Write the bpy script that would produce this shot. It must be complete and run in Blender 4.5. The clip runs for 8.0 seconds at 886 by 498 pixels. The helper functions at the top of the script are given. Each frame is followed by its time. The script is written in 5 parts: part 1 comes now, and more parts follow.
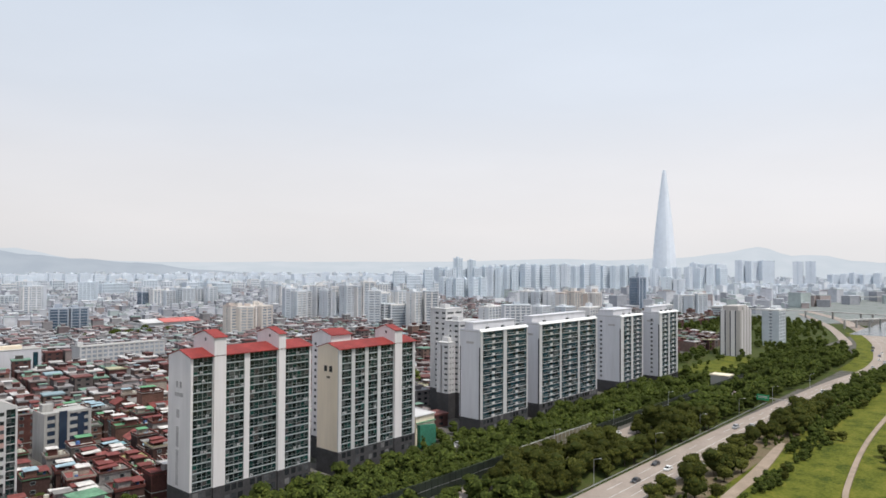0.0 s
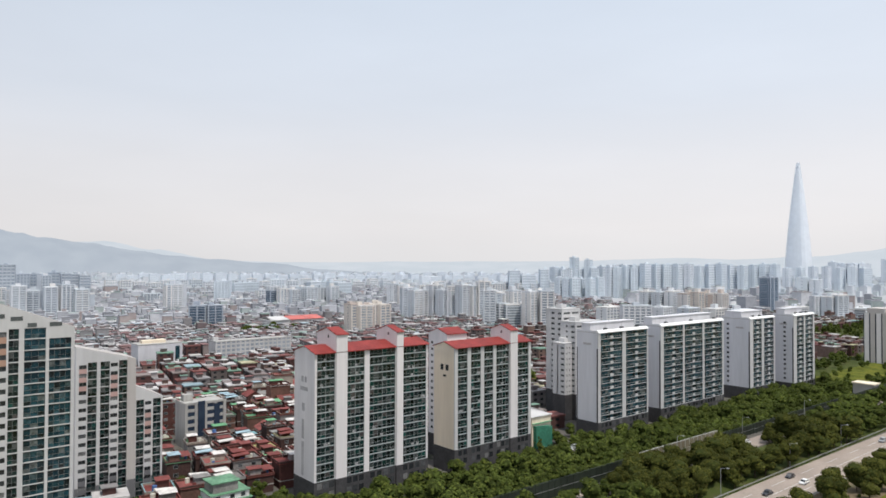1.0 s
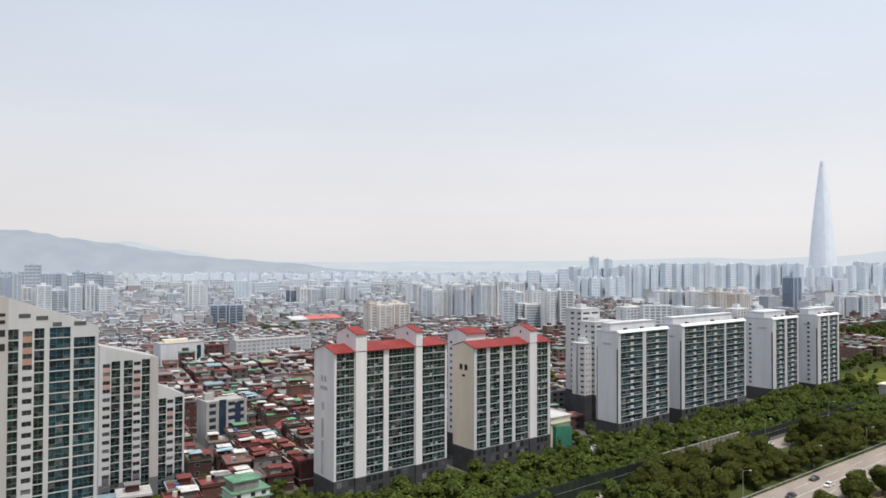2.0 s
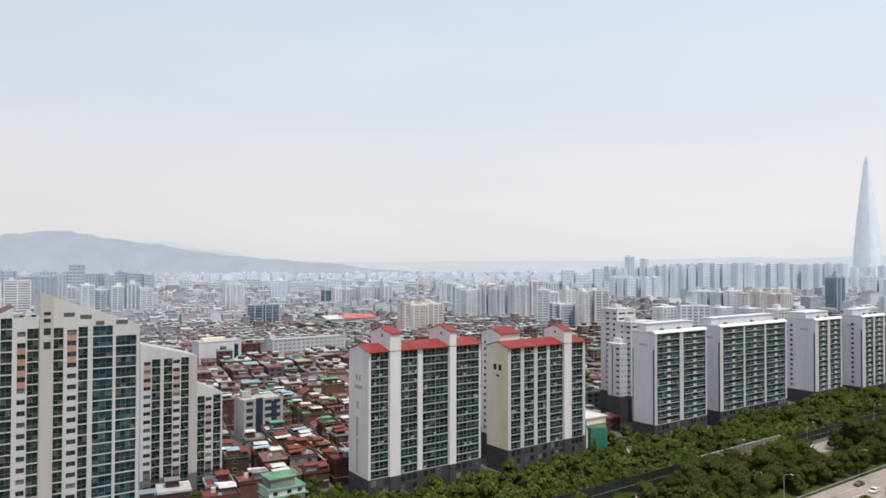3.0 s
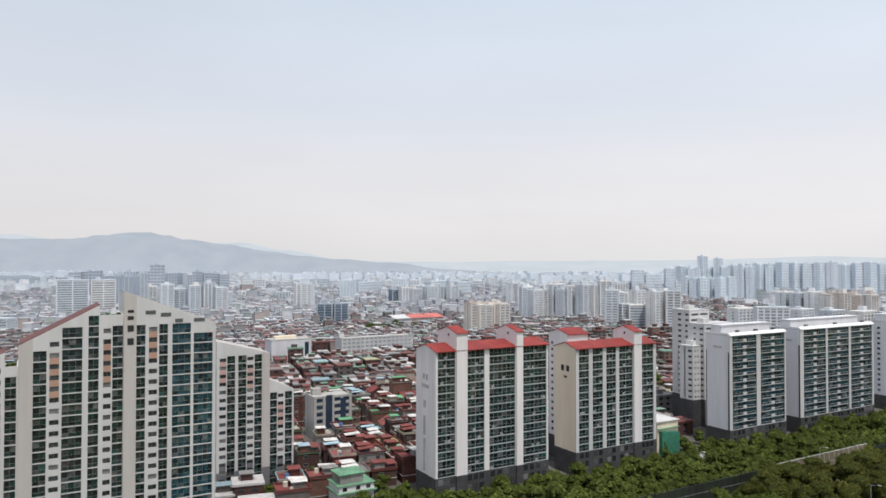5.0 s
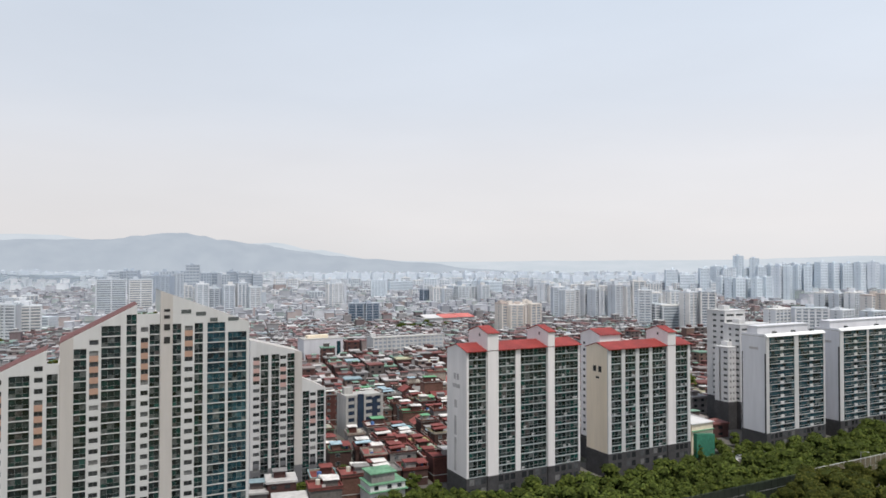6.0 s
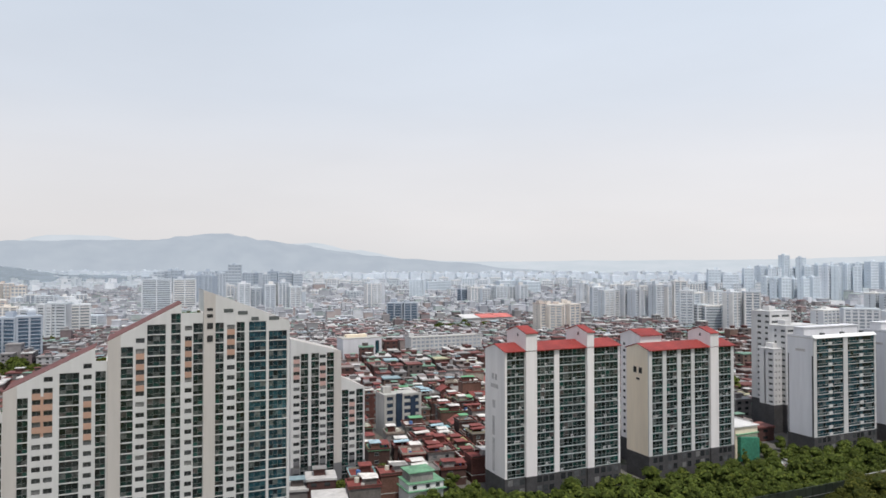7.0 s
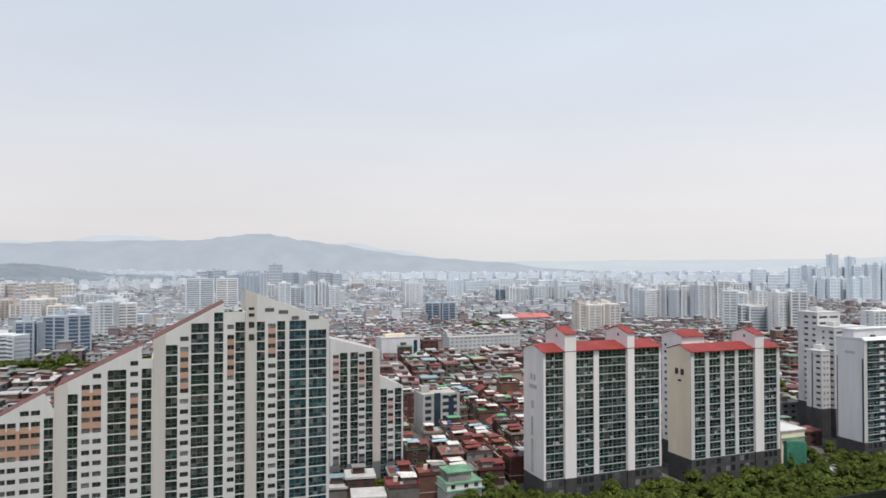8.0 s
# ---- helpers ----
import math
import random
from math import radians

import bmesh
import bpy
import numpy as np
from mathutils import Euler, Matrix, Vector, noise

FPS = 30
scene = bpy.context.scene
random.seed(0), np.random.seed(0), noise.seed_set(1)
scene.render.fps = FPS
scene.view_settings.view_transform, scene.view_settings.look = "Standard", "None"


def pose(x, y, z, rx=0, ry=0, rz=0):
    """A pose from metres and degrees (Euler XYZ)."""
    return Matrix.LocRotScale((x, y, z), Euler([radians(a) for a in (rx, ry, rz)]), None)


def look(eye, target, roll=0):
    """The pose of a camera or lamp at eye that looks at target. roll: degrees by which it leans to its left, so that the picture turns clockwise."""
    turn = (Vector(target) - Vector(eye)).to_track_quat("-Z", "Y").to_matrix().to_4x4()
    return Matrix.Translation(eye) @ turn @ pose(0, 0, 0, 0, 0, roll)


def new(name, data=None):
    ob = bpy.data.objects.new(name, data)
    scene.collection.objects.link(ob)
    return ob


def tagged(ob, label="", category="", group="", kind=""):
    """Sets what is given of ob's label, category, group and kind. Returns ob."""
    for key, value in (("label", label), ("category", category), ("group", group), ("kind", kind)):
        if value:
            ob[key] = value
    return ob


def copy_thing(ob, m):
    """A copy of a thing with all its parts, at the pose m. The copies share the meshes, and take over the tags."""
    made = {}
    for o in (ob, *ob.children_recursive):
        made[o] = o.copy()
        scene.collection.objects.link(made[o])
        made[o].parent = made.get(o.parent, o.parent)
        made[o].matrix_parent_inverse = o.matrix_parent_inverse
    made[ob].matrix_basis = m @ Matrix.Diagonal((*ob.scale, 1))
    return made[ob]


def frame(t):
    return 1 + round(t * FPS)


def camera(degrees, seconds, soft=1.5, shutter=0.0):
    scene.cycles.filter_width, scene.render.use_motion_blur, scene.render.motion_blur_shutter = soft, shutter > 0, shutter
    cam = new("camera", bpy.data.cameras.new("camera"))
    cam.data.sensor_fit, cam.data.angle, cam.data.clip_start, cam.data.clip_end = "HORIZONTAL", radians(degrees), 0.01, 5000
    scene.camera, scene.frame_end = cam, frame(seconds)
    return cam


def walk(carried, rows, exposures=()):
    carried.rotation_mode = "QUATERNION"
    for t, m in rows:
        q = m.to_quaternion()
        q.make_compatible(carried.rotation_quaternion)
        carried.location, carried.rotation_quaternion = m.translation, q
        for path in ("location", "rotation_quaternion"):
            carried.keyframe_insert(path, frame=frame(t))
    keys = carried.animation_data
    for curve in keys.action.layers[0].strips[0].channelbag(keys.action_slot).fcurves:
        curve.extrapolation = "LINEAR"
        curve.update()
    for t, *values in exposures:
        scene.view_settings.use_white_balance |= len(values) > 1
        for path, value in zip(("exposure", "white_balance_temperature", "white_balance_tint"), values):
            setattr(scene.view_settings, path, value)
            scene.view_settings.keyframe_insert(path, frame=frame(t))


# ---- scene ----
# X runs along the highway and the apartment row, Y away from the river bank, camera high over the bank.
H = 75.0
cam = camera(64.7, 8.0, soft=1.65)
TURN = 49.0
ROWS = [(0, -0.05, 1.13, -0.33), (0.5, 5.97, 1.09, -0.26), (1, 9.35, 1.06, -0.20), (1.5, 10.18, 1.05, -0.18), (1.7, 10.46, 1.05, -0.17), (2.8, 12.81, 1.02, -0.11),
        (3, 13.65, 1.02, -0.10), (3.5, 15.57, 1.02, -0.09), (4, 16.67, 1.02, -0.06), (4.5, 18.02, 1.02, -0.04), (4.7, 18.43, 1.01, -0.04),
        (6, 21.60, 0.98, -0.01), (6.5, 22.93, 0.98, 0.01), (7, 24.70, 0.97, 0.04), (7.5, 26.38, 0.97, 0.06),
        (8, 27.81, 0.96, 0.07)]
walk(cam, [(t, pose(0, 0, H, 90 + p, r, y - TURN)) for t, y, p, r in ROWS])

# ---------------------------------------------------------------- sky and sun
SUN_EL, SUN_AZ = radians(67), radians(-98)      # azimuth from +X towards +Y
world = bpy.data.worlds.new("sky")
scene.world = world
world.use_nodes = True
wn, wl = world.node_tree.nodes, world.node_tree.links
wn.clear()
w_out = wn.new("ShaderNodeOutputWorld")
w_bg = wn.new("ShaderNodeBackground")
w_sky = wn.new("ShaderNodeTexSky")
w_sky.sky_type, w_sky.sun_disc = "NISHITA", False
w_sky.sun_elevation, w_sky.sun_rotation = SUN_EL, radians(90) - SUN_AZ
w_sky.air_density, w_sky.dust_density, w_sky.ozone_density = 1.0, 6.0, 1.0
w_co = wn.new("ShaderNodeTexCoord")
w_sep = wn.new("ShaderNodeSeparateXYZ")
w_ramp = wn.new("ShaderNodeValToRGB")
w_scale = wn.new("ShaderNodeVectorMath")
w_scale.operation = "SCALE"
w_scale.inputs["Scale"].default_value = 0.10
w_mix = wn.new("ShaderNodeMix")
w_mix.data_type = "RGBA"
w_mix.inputs["Factor"].default_value = 0.88
el = w_ramp.color_ramp.elements
el[0].position, el[0].color = 0.0, (0.86, 0.85, 0.86, 1)
el[1].position, el[1].color = 1.0, (0.64, 0.72, 0.85, 1)
for at, col in ((0.05, (0.91, 0.89, 0.90)), (0.13, (0.88, 0.88, 0.915)), (0.22, (0.79, 0.84, 0.925)), (0.36, (0.73, 0.81, 0.925)), (0.55, (0.65, 0.73, 0.86))):
    e = el.new(at)
    e.color = (*col, 1)
w_gain = wn.new("ShaderNodeVectorMath")
w_gain.operation = "SCALE"
w_side = wn.new("ShaderNodeMapRange")      # sky grows slightly brighter towards +X
w_side.inputs["From Min"].default_value, w_side.inputs["From Max"].default_value = 0.1, 1.0
w_side.inputs["To Min"].default_value, w_side.inputs["To Max"].default_value = 0.95, 1.06
w_map, w_cloud, w_thin, w_both = wn.new("ShaderNodeMapping"), wn.new("ShaderNodeTexNoise"), wn.new("ShaderNodeMapRange"), wn.new("ShaderNodeMath")
w_map.inputs["Scale"].default_value = (1.6, 1.6, 6.0)
w_cloud.inputs["Scale"].default_value, w_cloud.inputs["Detail"].default_value = 1.6, 5.0
w_thin.inputs["From Min"].default_value, w_thin.inputs["From Max"].default_value = 0.35, 0.7
w_thin.inputs["To Min"].default_value, w_thin.inputs["To Max"].default_value = 0.975, 1.025
w_both.operation = "MULTIPLY"
wl.new(w_sep.outputs["X"], w_side.inputs["Value"])
wl.new(w_co.outputs["Generated"], w_map.inputs[0])
wl.new(w_map.outputs[0], w_cloud.inputs["Vector"])
wl.new(w_cloud.outputs["Fac"], w_thin.inputs["Value"])
wl.new(w_side.outputs[0], w_both.inputs[0])
wl.new(w_thin.outputs[0], w_both.inputs[1])
wl.new(w_both.outputs[0], w_gain.inputs["Scale"])
wl.new(w_co.outputs["Generated"], w_sep.inputs[0])
wl.new(w_sep.outputs["Z"], w_ramp.inputs["Fac"])
wl.new(w_sky.outputs[0], w_scale.inputs[0])
wl.new(w_ramp.outputs[0], w_gain.inputs[0])
wl.new(w_scale.outputs[0], w_mix.inputs[6])
wl.new(w_gain.outputs[0], w_mix.inputs[7])
wl.new(w_mix.outputs[2], w_bg.inputs["Color"])
wl.new(w_bg.outputs[0], w_out.inputs["Surface"])
sun_data = bpy.data.lights.new("sun", "SUN")
sun_data.energy, sun_data.angle, sun_data.color = 3.2, radians(1.5), (1.0, 0.95, 0.87)
sun = new("sun", sun_data)
sun_dir = Vector((math.cos(SUN_EL) * math.cos(SUN_AZ), math.cos(SUN_EL) * math.sin(SUN_AZ), math.sin(SUN_EL)))
sun.matrix_world = look(sun_dir * 400, (0, 0, 0))

# ---------------------------------------------------------------- materials


def mat(name, base, rough=0.7, metal=0.0, grain=0.15, size=1.0, stain=0.2, wide=9.0, palette=None, by="object", bump=0.0, spec=0.3, streak=False):
    """A painted or natural surface: two scales of variation, an optional palette chosen per object or per island."""
    m = bpy.data.materials.new(name)
    m.use_nodes = True
    n, l = m.node_tree.nodes, m.node_tree.links
    b = n["Principled BSDF"]
    b.inputs["Roughness"].default_value, b.inputs["Metallic"].default_value = rough, metal
    b.inputs["Specular IOR Level"].default_value = spec
    geo = n.new("ShaderNodeNewGeometry")
    if palette:
        ramp = n.new("ShaderNodeValToRGB")
        ramp.color_ramp.interpolation = "CONSTANT"
        es = ramp.color_ramp.elements
        total, at = sum(w for w, _ in palette), 0.0
        for i, (w, c) in enumerate(palette):
            e = es[i] if i < 2 else es.new(at / total)
            e.position, e.color = at / total, (*c, 1)
            at += w
        if by == "both":
            info, plus, fract = n.new("ShaderNodeObjectInfo"), n.new("ShaderNodeMath"), n.new("ShaderNodeMath")
            fract.operation = "FRACT"
            l.new(info.outputs["Random"], plus.inputs[0])
            l.new(geo.outputs["Random Per Island"], plus.inputs[1])
            l.new(plus.outputs[0], fract.inputs[0])
            l.new(fract.outputs[0], ramp.inputs["Fac"])
        elif by == "object":
            info = n.new("ShaderNodeObjectInfo")
            l.new(info.outputs["Random"], ramp.inputs["Fac"])
        else:
            l.new(geo.outputs["Random Per Island"], ramp.inputs["Fac"])
        source = ramp.outputs[0]
    else:
        rgb = n.new("ShaderNodeRGB")
        rgb.outputs[0].default_value = (*base, 1)
        source = rgb.outputs[0]
    for scale, amount, detail in ((1.0 / size, grain, 4.0), (1.0 / wide, stain, 3.0)):
        tex = n.new("ShaderNodeTexNoise")
        tex.inputs["Scale"].default_value, tex.inputs["Detail"].default_value = scale, detail
        if streak:
            mp = n.new("ShaderNodeMapping")
            mp.inputs["Scale"].default_value = (1, 1, 0.12)
            l.new(geo.outputs["Position"], mp.inputs[0])
            l.new(mp.outputs[0], tex.inputs["Vector"])
        else:
            l.new(geo.outputs["Position"], tex.inputs["Vector"])
        rng = n.new("ShaderNodeMapRange")
        rng.inputs["From Min"].default_value, rng.inputs["From Max"].default_value = 0.3, 0.7
        rng.inputs["To Min"].default_value, rng.inputs["To Max"].default_value = 1 - amount, 1 + amount * 0.6
        l.new(tex.outputs["Fac"], rng.inputs["Value"])
        mul = n.new("ShaderNodeVectorMath")
        mul.operation = "SCALE"
        l.new(source, mul.inputs[0])
        l.new(rng.outputs[0], mul.inputs["Scale"])
        source = mul.outputs[0]
        if bump and scale == 1.0 / size:
            bp = n.new("ShaderNodeBump")
            bp.inputs["Strength"].default_value, bp.inputs["Distance"].default_value = bump, size * 0.4
            l.new(tex.outputs["Fac"], bp.inputs["Height"])
            l.new(bp.outputs[0], b.inputs["Normal"])
    l.new(source, b.inputs["Base Color"])
    return m


def mix_ground(name, one, two, three, size, rough=0.95):
    """Ground cover that changes between three colours in patches."""
    m = bpy.data.materials.new(name)
    m.use_nodes = True
    n, l = m.node_tree.nodes, m.node_tree.links
    b = n["Principled BSDF"]
    b.inputs["Roughness"].default_value, b.inputs["Specular IOR Level"].default_value = rough, 0.1
    geo = n.new("ShaderNodeNewGeometry")
    big, small = n.new("ShaderNodeTexNoise"), n.new("ShaderNodeTexNoise")
    big.inputs["Scale"].default_value, big.inputs["Detail"].default_value = 1 / size, 5
    small.inputs["Scale"].default_value, small.inputs["Detail"].default_value = 9 / size, 6
    ramp = n.new("ShaderNodeValToRGB")
    es = ramp.color_ramp.elements
    es[0].position, es[0].color = 0.36, (*one, 1)
    es[1].position, es[1].color = 0.64, (*three, 1)
    e = es.new(0.5)
    e.color = (*two, 1)
    add = n.new("ShaderNodeMix")
    add.inputs["Factor"].default_value = 0.45
    for tex in (big, small):
        l.new(geo.outputs["Position"], tex.inputs["Vector"])
    l.new(big.outputs["Fac"], add.inputs[2])
    l.new(small.outputs["Fac"], add.inputs[3])
    l.new(add.outputs[0], ramp.inputs["Fac"])
    l.new(ramp.outputs[0], b.inputs["Base Color"])
    bp = n.new("ShaderNodeBump")
    bp.inputs["Strength"].default_value, bp.inputs["Distance"].default_value = 0.6, 0.3
    l.new(small.outputs["Fac"], bp.inputs["Height"])
    l.new(bp.outputs[0], b.inputs["Normal"])
    return m


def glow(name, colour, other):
    """Far hills as a backdrop: haze is put into a glowing colour."""
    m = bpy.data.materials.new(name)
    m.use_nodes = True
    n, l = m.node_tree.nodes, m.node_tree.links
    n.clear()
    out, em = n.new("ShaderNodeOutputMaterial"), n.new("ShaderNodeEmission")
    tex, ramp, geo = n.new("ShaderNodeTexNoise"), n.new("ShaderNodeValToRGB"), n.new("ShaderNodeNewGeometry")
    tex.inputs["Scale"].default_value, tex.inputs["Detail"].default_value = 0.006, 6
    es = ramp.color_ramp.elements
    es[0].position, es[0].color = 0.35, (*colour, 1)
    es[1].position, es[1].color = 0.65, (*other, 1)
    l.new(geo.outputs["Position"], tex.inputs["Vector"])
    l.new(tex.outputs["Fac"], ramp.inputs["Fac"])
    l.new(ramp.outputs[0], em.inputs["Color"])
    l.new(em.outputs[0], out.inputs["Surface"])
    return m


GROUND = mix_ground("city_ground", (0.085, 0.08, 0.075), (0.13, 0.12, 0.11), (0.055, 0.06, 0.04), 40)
# same city ground further off, lightened so its colour carries haze
FAR_GROUND = mix_ground("far_city_ground_haze", (0.36, 0.365, 0.39), (0.43, 0.435, 0.455), (0.32, 0.36, 0.35), 120)
GRASS = mix_ground("meadow_grass", (0.042, 0.060, 0.010), (0.105, 0.118, 0.017), (0.165, 0.158, 0.028), 9)
UNDER = mix_ground("undergrowth", (0.035, 0.05, 0.015), (0.06, 0.08, 0.02), (0.09, 0.08, 0.04), 6)
EARTH = mix_ground("bare_earth", (0.12, 0.085, 0.05), (0.19, 0.15, 0.10), (0.08, 0.09, 0.03), 5)
ASPHALT = mat("pale_asphalt", (0.34, 0.285, 0.245), 0.9, grain=0.12, size=0.6, stain=0.14, wide=14)
PATH = mat("sandy_path", (0.33, 0.26, 0.20), 0.95, grain=0.15, size=0.5, stain=0.2, wide=6)
MARK = mat("road_paint", (0.58, 0.55, 0.52), 0.7, grain=0.2, size=0.5, stain=0.2)
CONCRETE = mat("concrete", (0.42, 0.41, 0.39), 0.85, grain=0.12, size=0.8, stain=0.2, wide=5, streak=True)
WHITE = mat("white_wall_paint", (0.56, 0.555, 0.555), 0.75, grain=0.05, size=1.2, stain=0.10, wide=11, streak=True)
WARM = mat("warm_white_paint", (0.721, 0.69, 0.69), 0.75, grain=0.05, size=1.2, stain=0.10, wide=9, streak=True)
CREAM = mat("cream_paint", (0.805, 0.701, 0.552), 0.75, grain=0.05, size=1.2, stain=0.10, wide=9, streak=True)
BEIGE = mat("beige_grey_paint", (0.484, 0.453, 0.433), 0.78, grain=0.05, size=1.2, stain=0.08, wide=9, streak=True)
COOL = mat("cool_grey_paint", (0.636, 0.636, 0.668), 0.75, grain=0.05, size=1.2, stain=0.10, wide=9, streak=True)
PALE = mat("pale_rail_paint", (0.44, 0.484, 0.495), 0.6, grain=0.06, size=1.0, stain=0.12)
STONE = mat("dark_stone_base", (0.065, 0.063, 0.066), 0.7, grain=0.2, size=0.7, stain=0.2, wide=4)
PEACH = mat("peach_panel_paint", (0.42, 0.265, 0.20), 0.75, grain=0.06, size=1.0, stain=0.12)
PINK = mat("pink_panel_paint", (0.50, 0.33, 0.30), 0.75, grain=0.06, size=1.0, stain=0.12)
RED_TILE = mat("red_roof_tile", (0.26, 0.038, 0.032), 0.6, grain=0.2, size=0.8, stain=0.25, wide=6)
RED_TRIM = mat("red_trim", (0.13, 0.04, 0.035), 0.6)
TEXTBAR = mat("dark_sign_paint", (0.03, 0.03, 0.03), 0.7)
GREYBAR = mat("grey_sign_paint", (0.45, 0.43, 0.43), 0.7)
# dark tones put shade into the hollows behind openings; antenna boxes share CORE
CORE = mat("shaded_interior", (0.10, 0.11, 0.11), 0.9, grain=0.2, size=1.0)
RECESS = mat("shaded_balcony_core", (0.16, 0.18, 0.18), 0.85, grain=0.15, size=1.0)
# strong grain in both balcony glasses paints curtains and reflections into the panes
GLASS = mat("balcony_glass", (0.0425, 0.0595, 0.0595), 0.12, grain=0.55, size=0.8, stain=0.4, wide=5, spec=0.5, by="both",
            palette=[(30, (0.0136, 0.0204, 0.0221)), (24, (0.0204, 0.0357, 0.0357)), (16, (0.017, 0.0442, 0.0408)), (13, (0.0425, 0.0527, 0.0527)), (8, (0.102, 0.111, 0.111)), (4, (0.0204, 0.0723, 0.0638)), (5, (0.085, 0.0765, 0.0765))])
GLASS_TEAL = mat("teal_balcony_glass", (0.04, 0.1, 0.1), 0.12, grain=0.55, size=0.8, stain=0.4, wide=5, spec=0.5, by="both",
                 palette=[(26, (0.013, 0.040, 0.056)), (26, (0.019, 0.060, 0.080)), (18, (0.034, 0.088, 0.110)), (16, (0.018, 0.026, 0.032)), (8, (0.07, 0.11, 0.12)), (6, (0.13, 0.15, 0.15))])
GREY_BASE = mat("grey_base_paint", (0.16, 0.16, 0.17), 0.78, grain=0.05, size=1.2, stain=0.12, wide=6, streak=True)
SASH = mat("grey_sash_paint", (0.17, 0.185, 0.185), 0.5, grain=0.05)
WIN = mat("dark_window", (0.04, 0.045, 0.05), 0.15, grain=0.3, size=1.0, spec=0.5,
          palette=[(50, (0.030, 0.033, 0.036)), (25, (0.06, 0.065, 0.07)), (15, (0.11, 0.115, 0.12)), (10, (0.20, 0.20, 0.20))])
FRAME = mat("window_frame_paint", (0.25, 0.275, 0.275), 0.5, grain=0.05)
DARKFRAME = mat("dark_aluminium", (0.12, 0.12, 0.13), 0.45)
ROOF_GREEN = mat("green_roof_paint", (0.14, 0.29, 0.18), 0.7, grain=0.2, size=1.0, stain=0.3, wide=4)
BRICK_WALL = mat("brick_house_wall", (0.184, 0.092, 0.0644), 0.85, grain=0.25, size=0.5, stain=0.25, wide=4,
                 palette=[(26, (0.106, 0.0442, 0.0368)), (20, (0.0782, 0.0442, 0.0386)), (14, (0.147, 0.0782, 0.0607)), (14, (0.138, 0.124, 0.115)), (14, (0.267, 0.248, 0.239)), (12, (0.35, 0.304, 0.258))])
ROOF_DECK = mat("house_roof_deck", (0.3, 0.2, 0.2), 0.8, grain=0.2, size=0.9, stain=0.35, wide=3.5,
                palette=[(32, (0.19, 0.050, 0.044)), (10, (0.27, 0.085, 0.075)), (12, (0.23, 0.16, 0.13)), (18, (0.58, 0.55, 0.52)), (8, (0.11, 0.28, 0.15)), (12, (0.21, 0.20, 0.19)), (4, (0.38, 0.36, 0.16)), (3, (0.22, 0.42, 0.46)), (2, (0.36, 0.03, 0.06))])
ROOF_HUT = mat("rooftop_room_roof", (0.5, 0.5, 0.5), 0.75, grain=0.2, size=0.9, stain=0.3, wide=3,
               palette=[(36, (0.66, 0.63, 0.60)), (30, (0.20, 0.055, 0.048)), (11, (0.14, 0.34, 0.18)), (15, (0.24, 0.23, 0.22)), (8, (0.34, 0.46, 0.52))])
BRICK_FAR = mat("far_house_wall", (0.264, 0.22, 0.194), 0.85, grain=0.2, size=2.0, stain=0.25, wide=30, by="island",
                palette=[(34, (0.0968, 0.0484, 0.044)), (26, (0.123, 0.101, 0.0968)), (16, (0.22, 0.202, 0.198)), (12, (0.334, 0.326, 0.326)), (12, (0.194, 0.132, 0.11))])
DECK_FAR = mat("far_house_roof", (0.276, 0.23, 0.202), 0.8, grain=0.2, size=2.0, stain=0.25, wide=30, by="island",
               palette=[(34, (0.175, 0.069, 0.0626)), (18, (0.221, 0.184, 0.175)), (17, (0.57, 0.552, 0.543)), (9, (0.175, 0.285, 0.221)), (16, (0.258, 0.248, 0.248)), (4, (0.276, 0.368, 0.405)), (2, (0.414, 0.386, 0.258))])
# pale, bluish, low-contrast house colours with distance haze painted in
PALE_HOUSE = mat("distant_house_haze", (0.5, 0.5, 0.5), 0.85, grain=0.12, size=6.0, stain=0.2, wide=80, by="island",
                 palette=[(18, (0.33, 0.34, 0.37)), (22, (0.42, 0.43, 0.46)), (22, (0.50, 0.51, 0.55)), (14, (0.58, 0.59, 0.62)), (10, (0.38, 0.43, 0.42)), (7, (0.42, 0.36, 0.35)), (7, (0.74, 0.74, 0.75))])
# mid-distance houses: a lighter share of haze mixed into walls and roofs
MID_WALL = mat("mid_quarter_wall_haze", (0.246, 0.221, 0.213), 0.85, grain=0.15, size=3.0, stain=0.25, wide=40, by="island",
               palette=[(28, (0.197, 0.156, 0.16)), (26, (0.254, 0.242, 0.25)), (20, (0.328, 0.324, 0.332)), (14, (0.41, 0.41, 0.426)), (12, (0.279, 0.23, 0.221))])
MID_ROOF = mat("mid_quarter_roof_haze", (0.27, 0.243, 0.234), 0.8, grain=0.15, size=3.0, stain=0.25, wide=40, by="island",
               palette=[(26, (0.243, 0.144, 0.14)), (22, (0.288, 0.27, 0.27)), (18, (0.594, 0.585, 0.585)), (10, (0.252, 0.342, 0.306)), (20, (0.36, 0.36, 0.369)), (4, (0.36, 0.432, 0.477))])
# furthest blocks: colours nearly all haze
VERY_PALE = mat("outer_city_haze", (0.6, 0.6, 0.62), 0.85, grain=0.06, size=10, stain=0.1, wide=150, by="island",
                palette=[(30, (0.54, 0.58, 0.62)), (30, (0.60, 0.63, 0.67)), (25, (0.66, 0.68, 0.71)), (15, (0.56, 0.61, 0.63))])
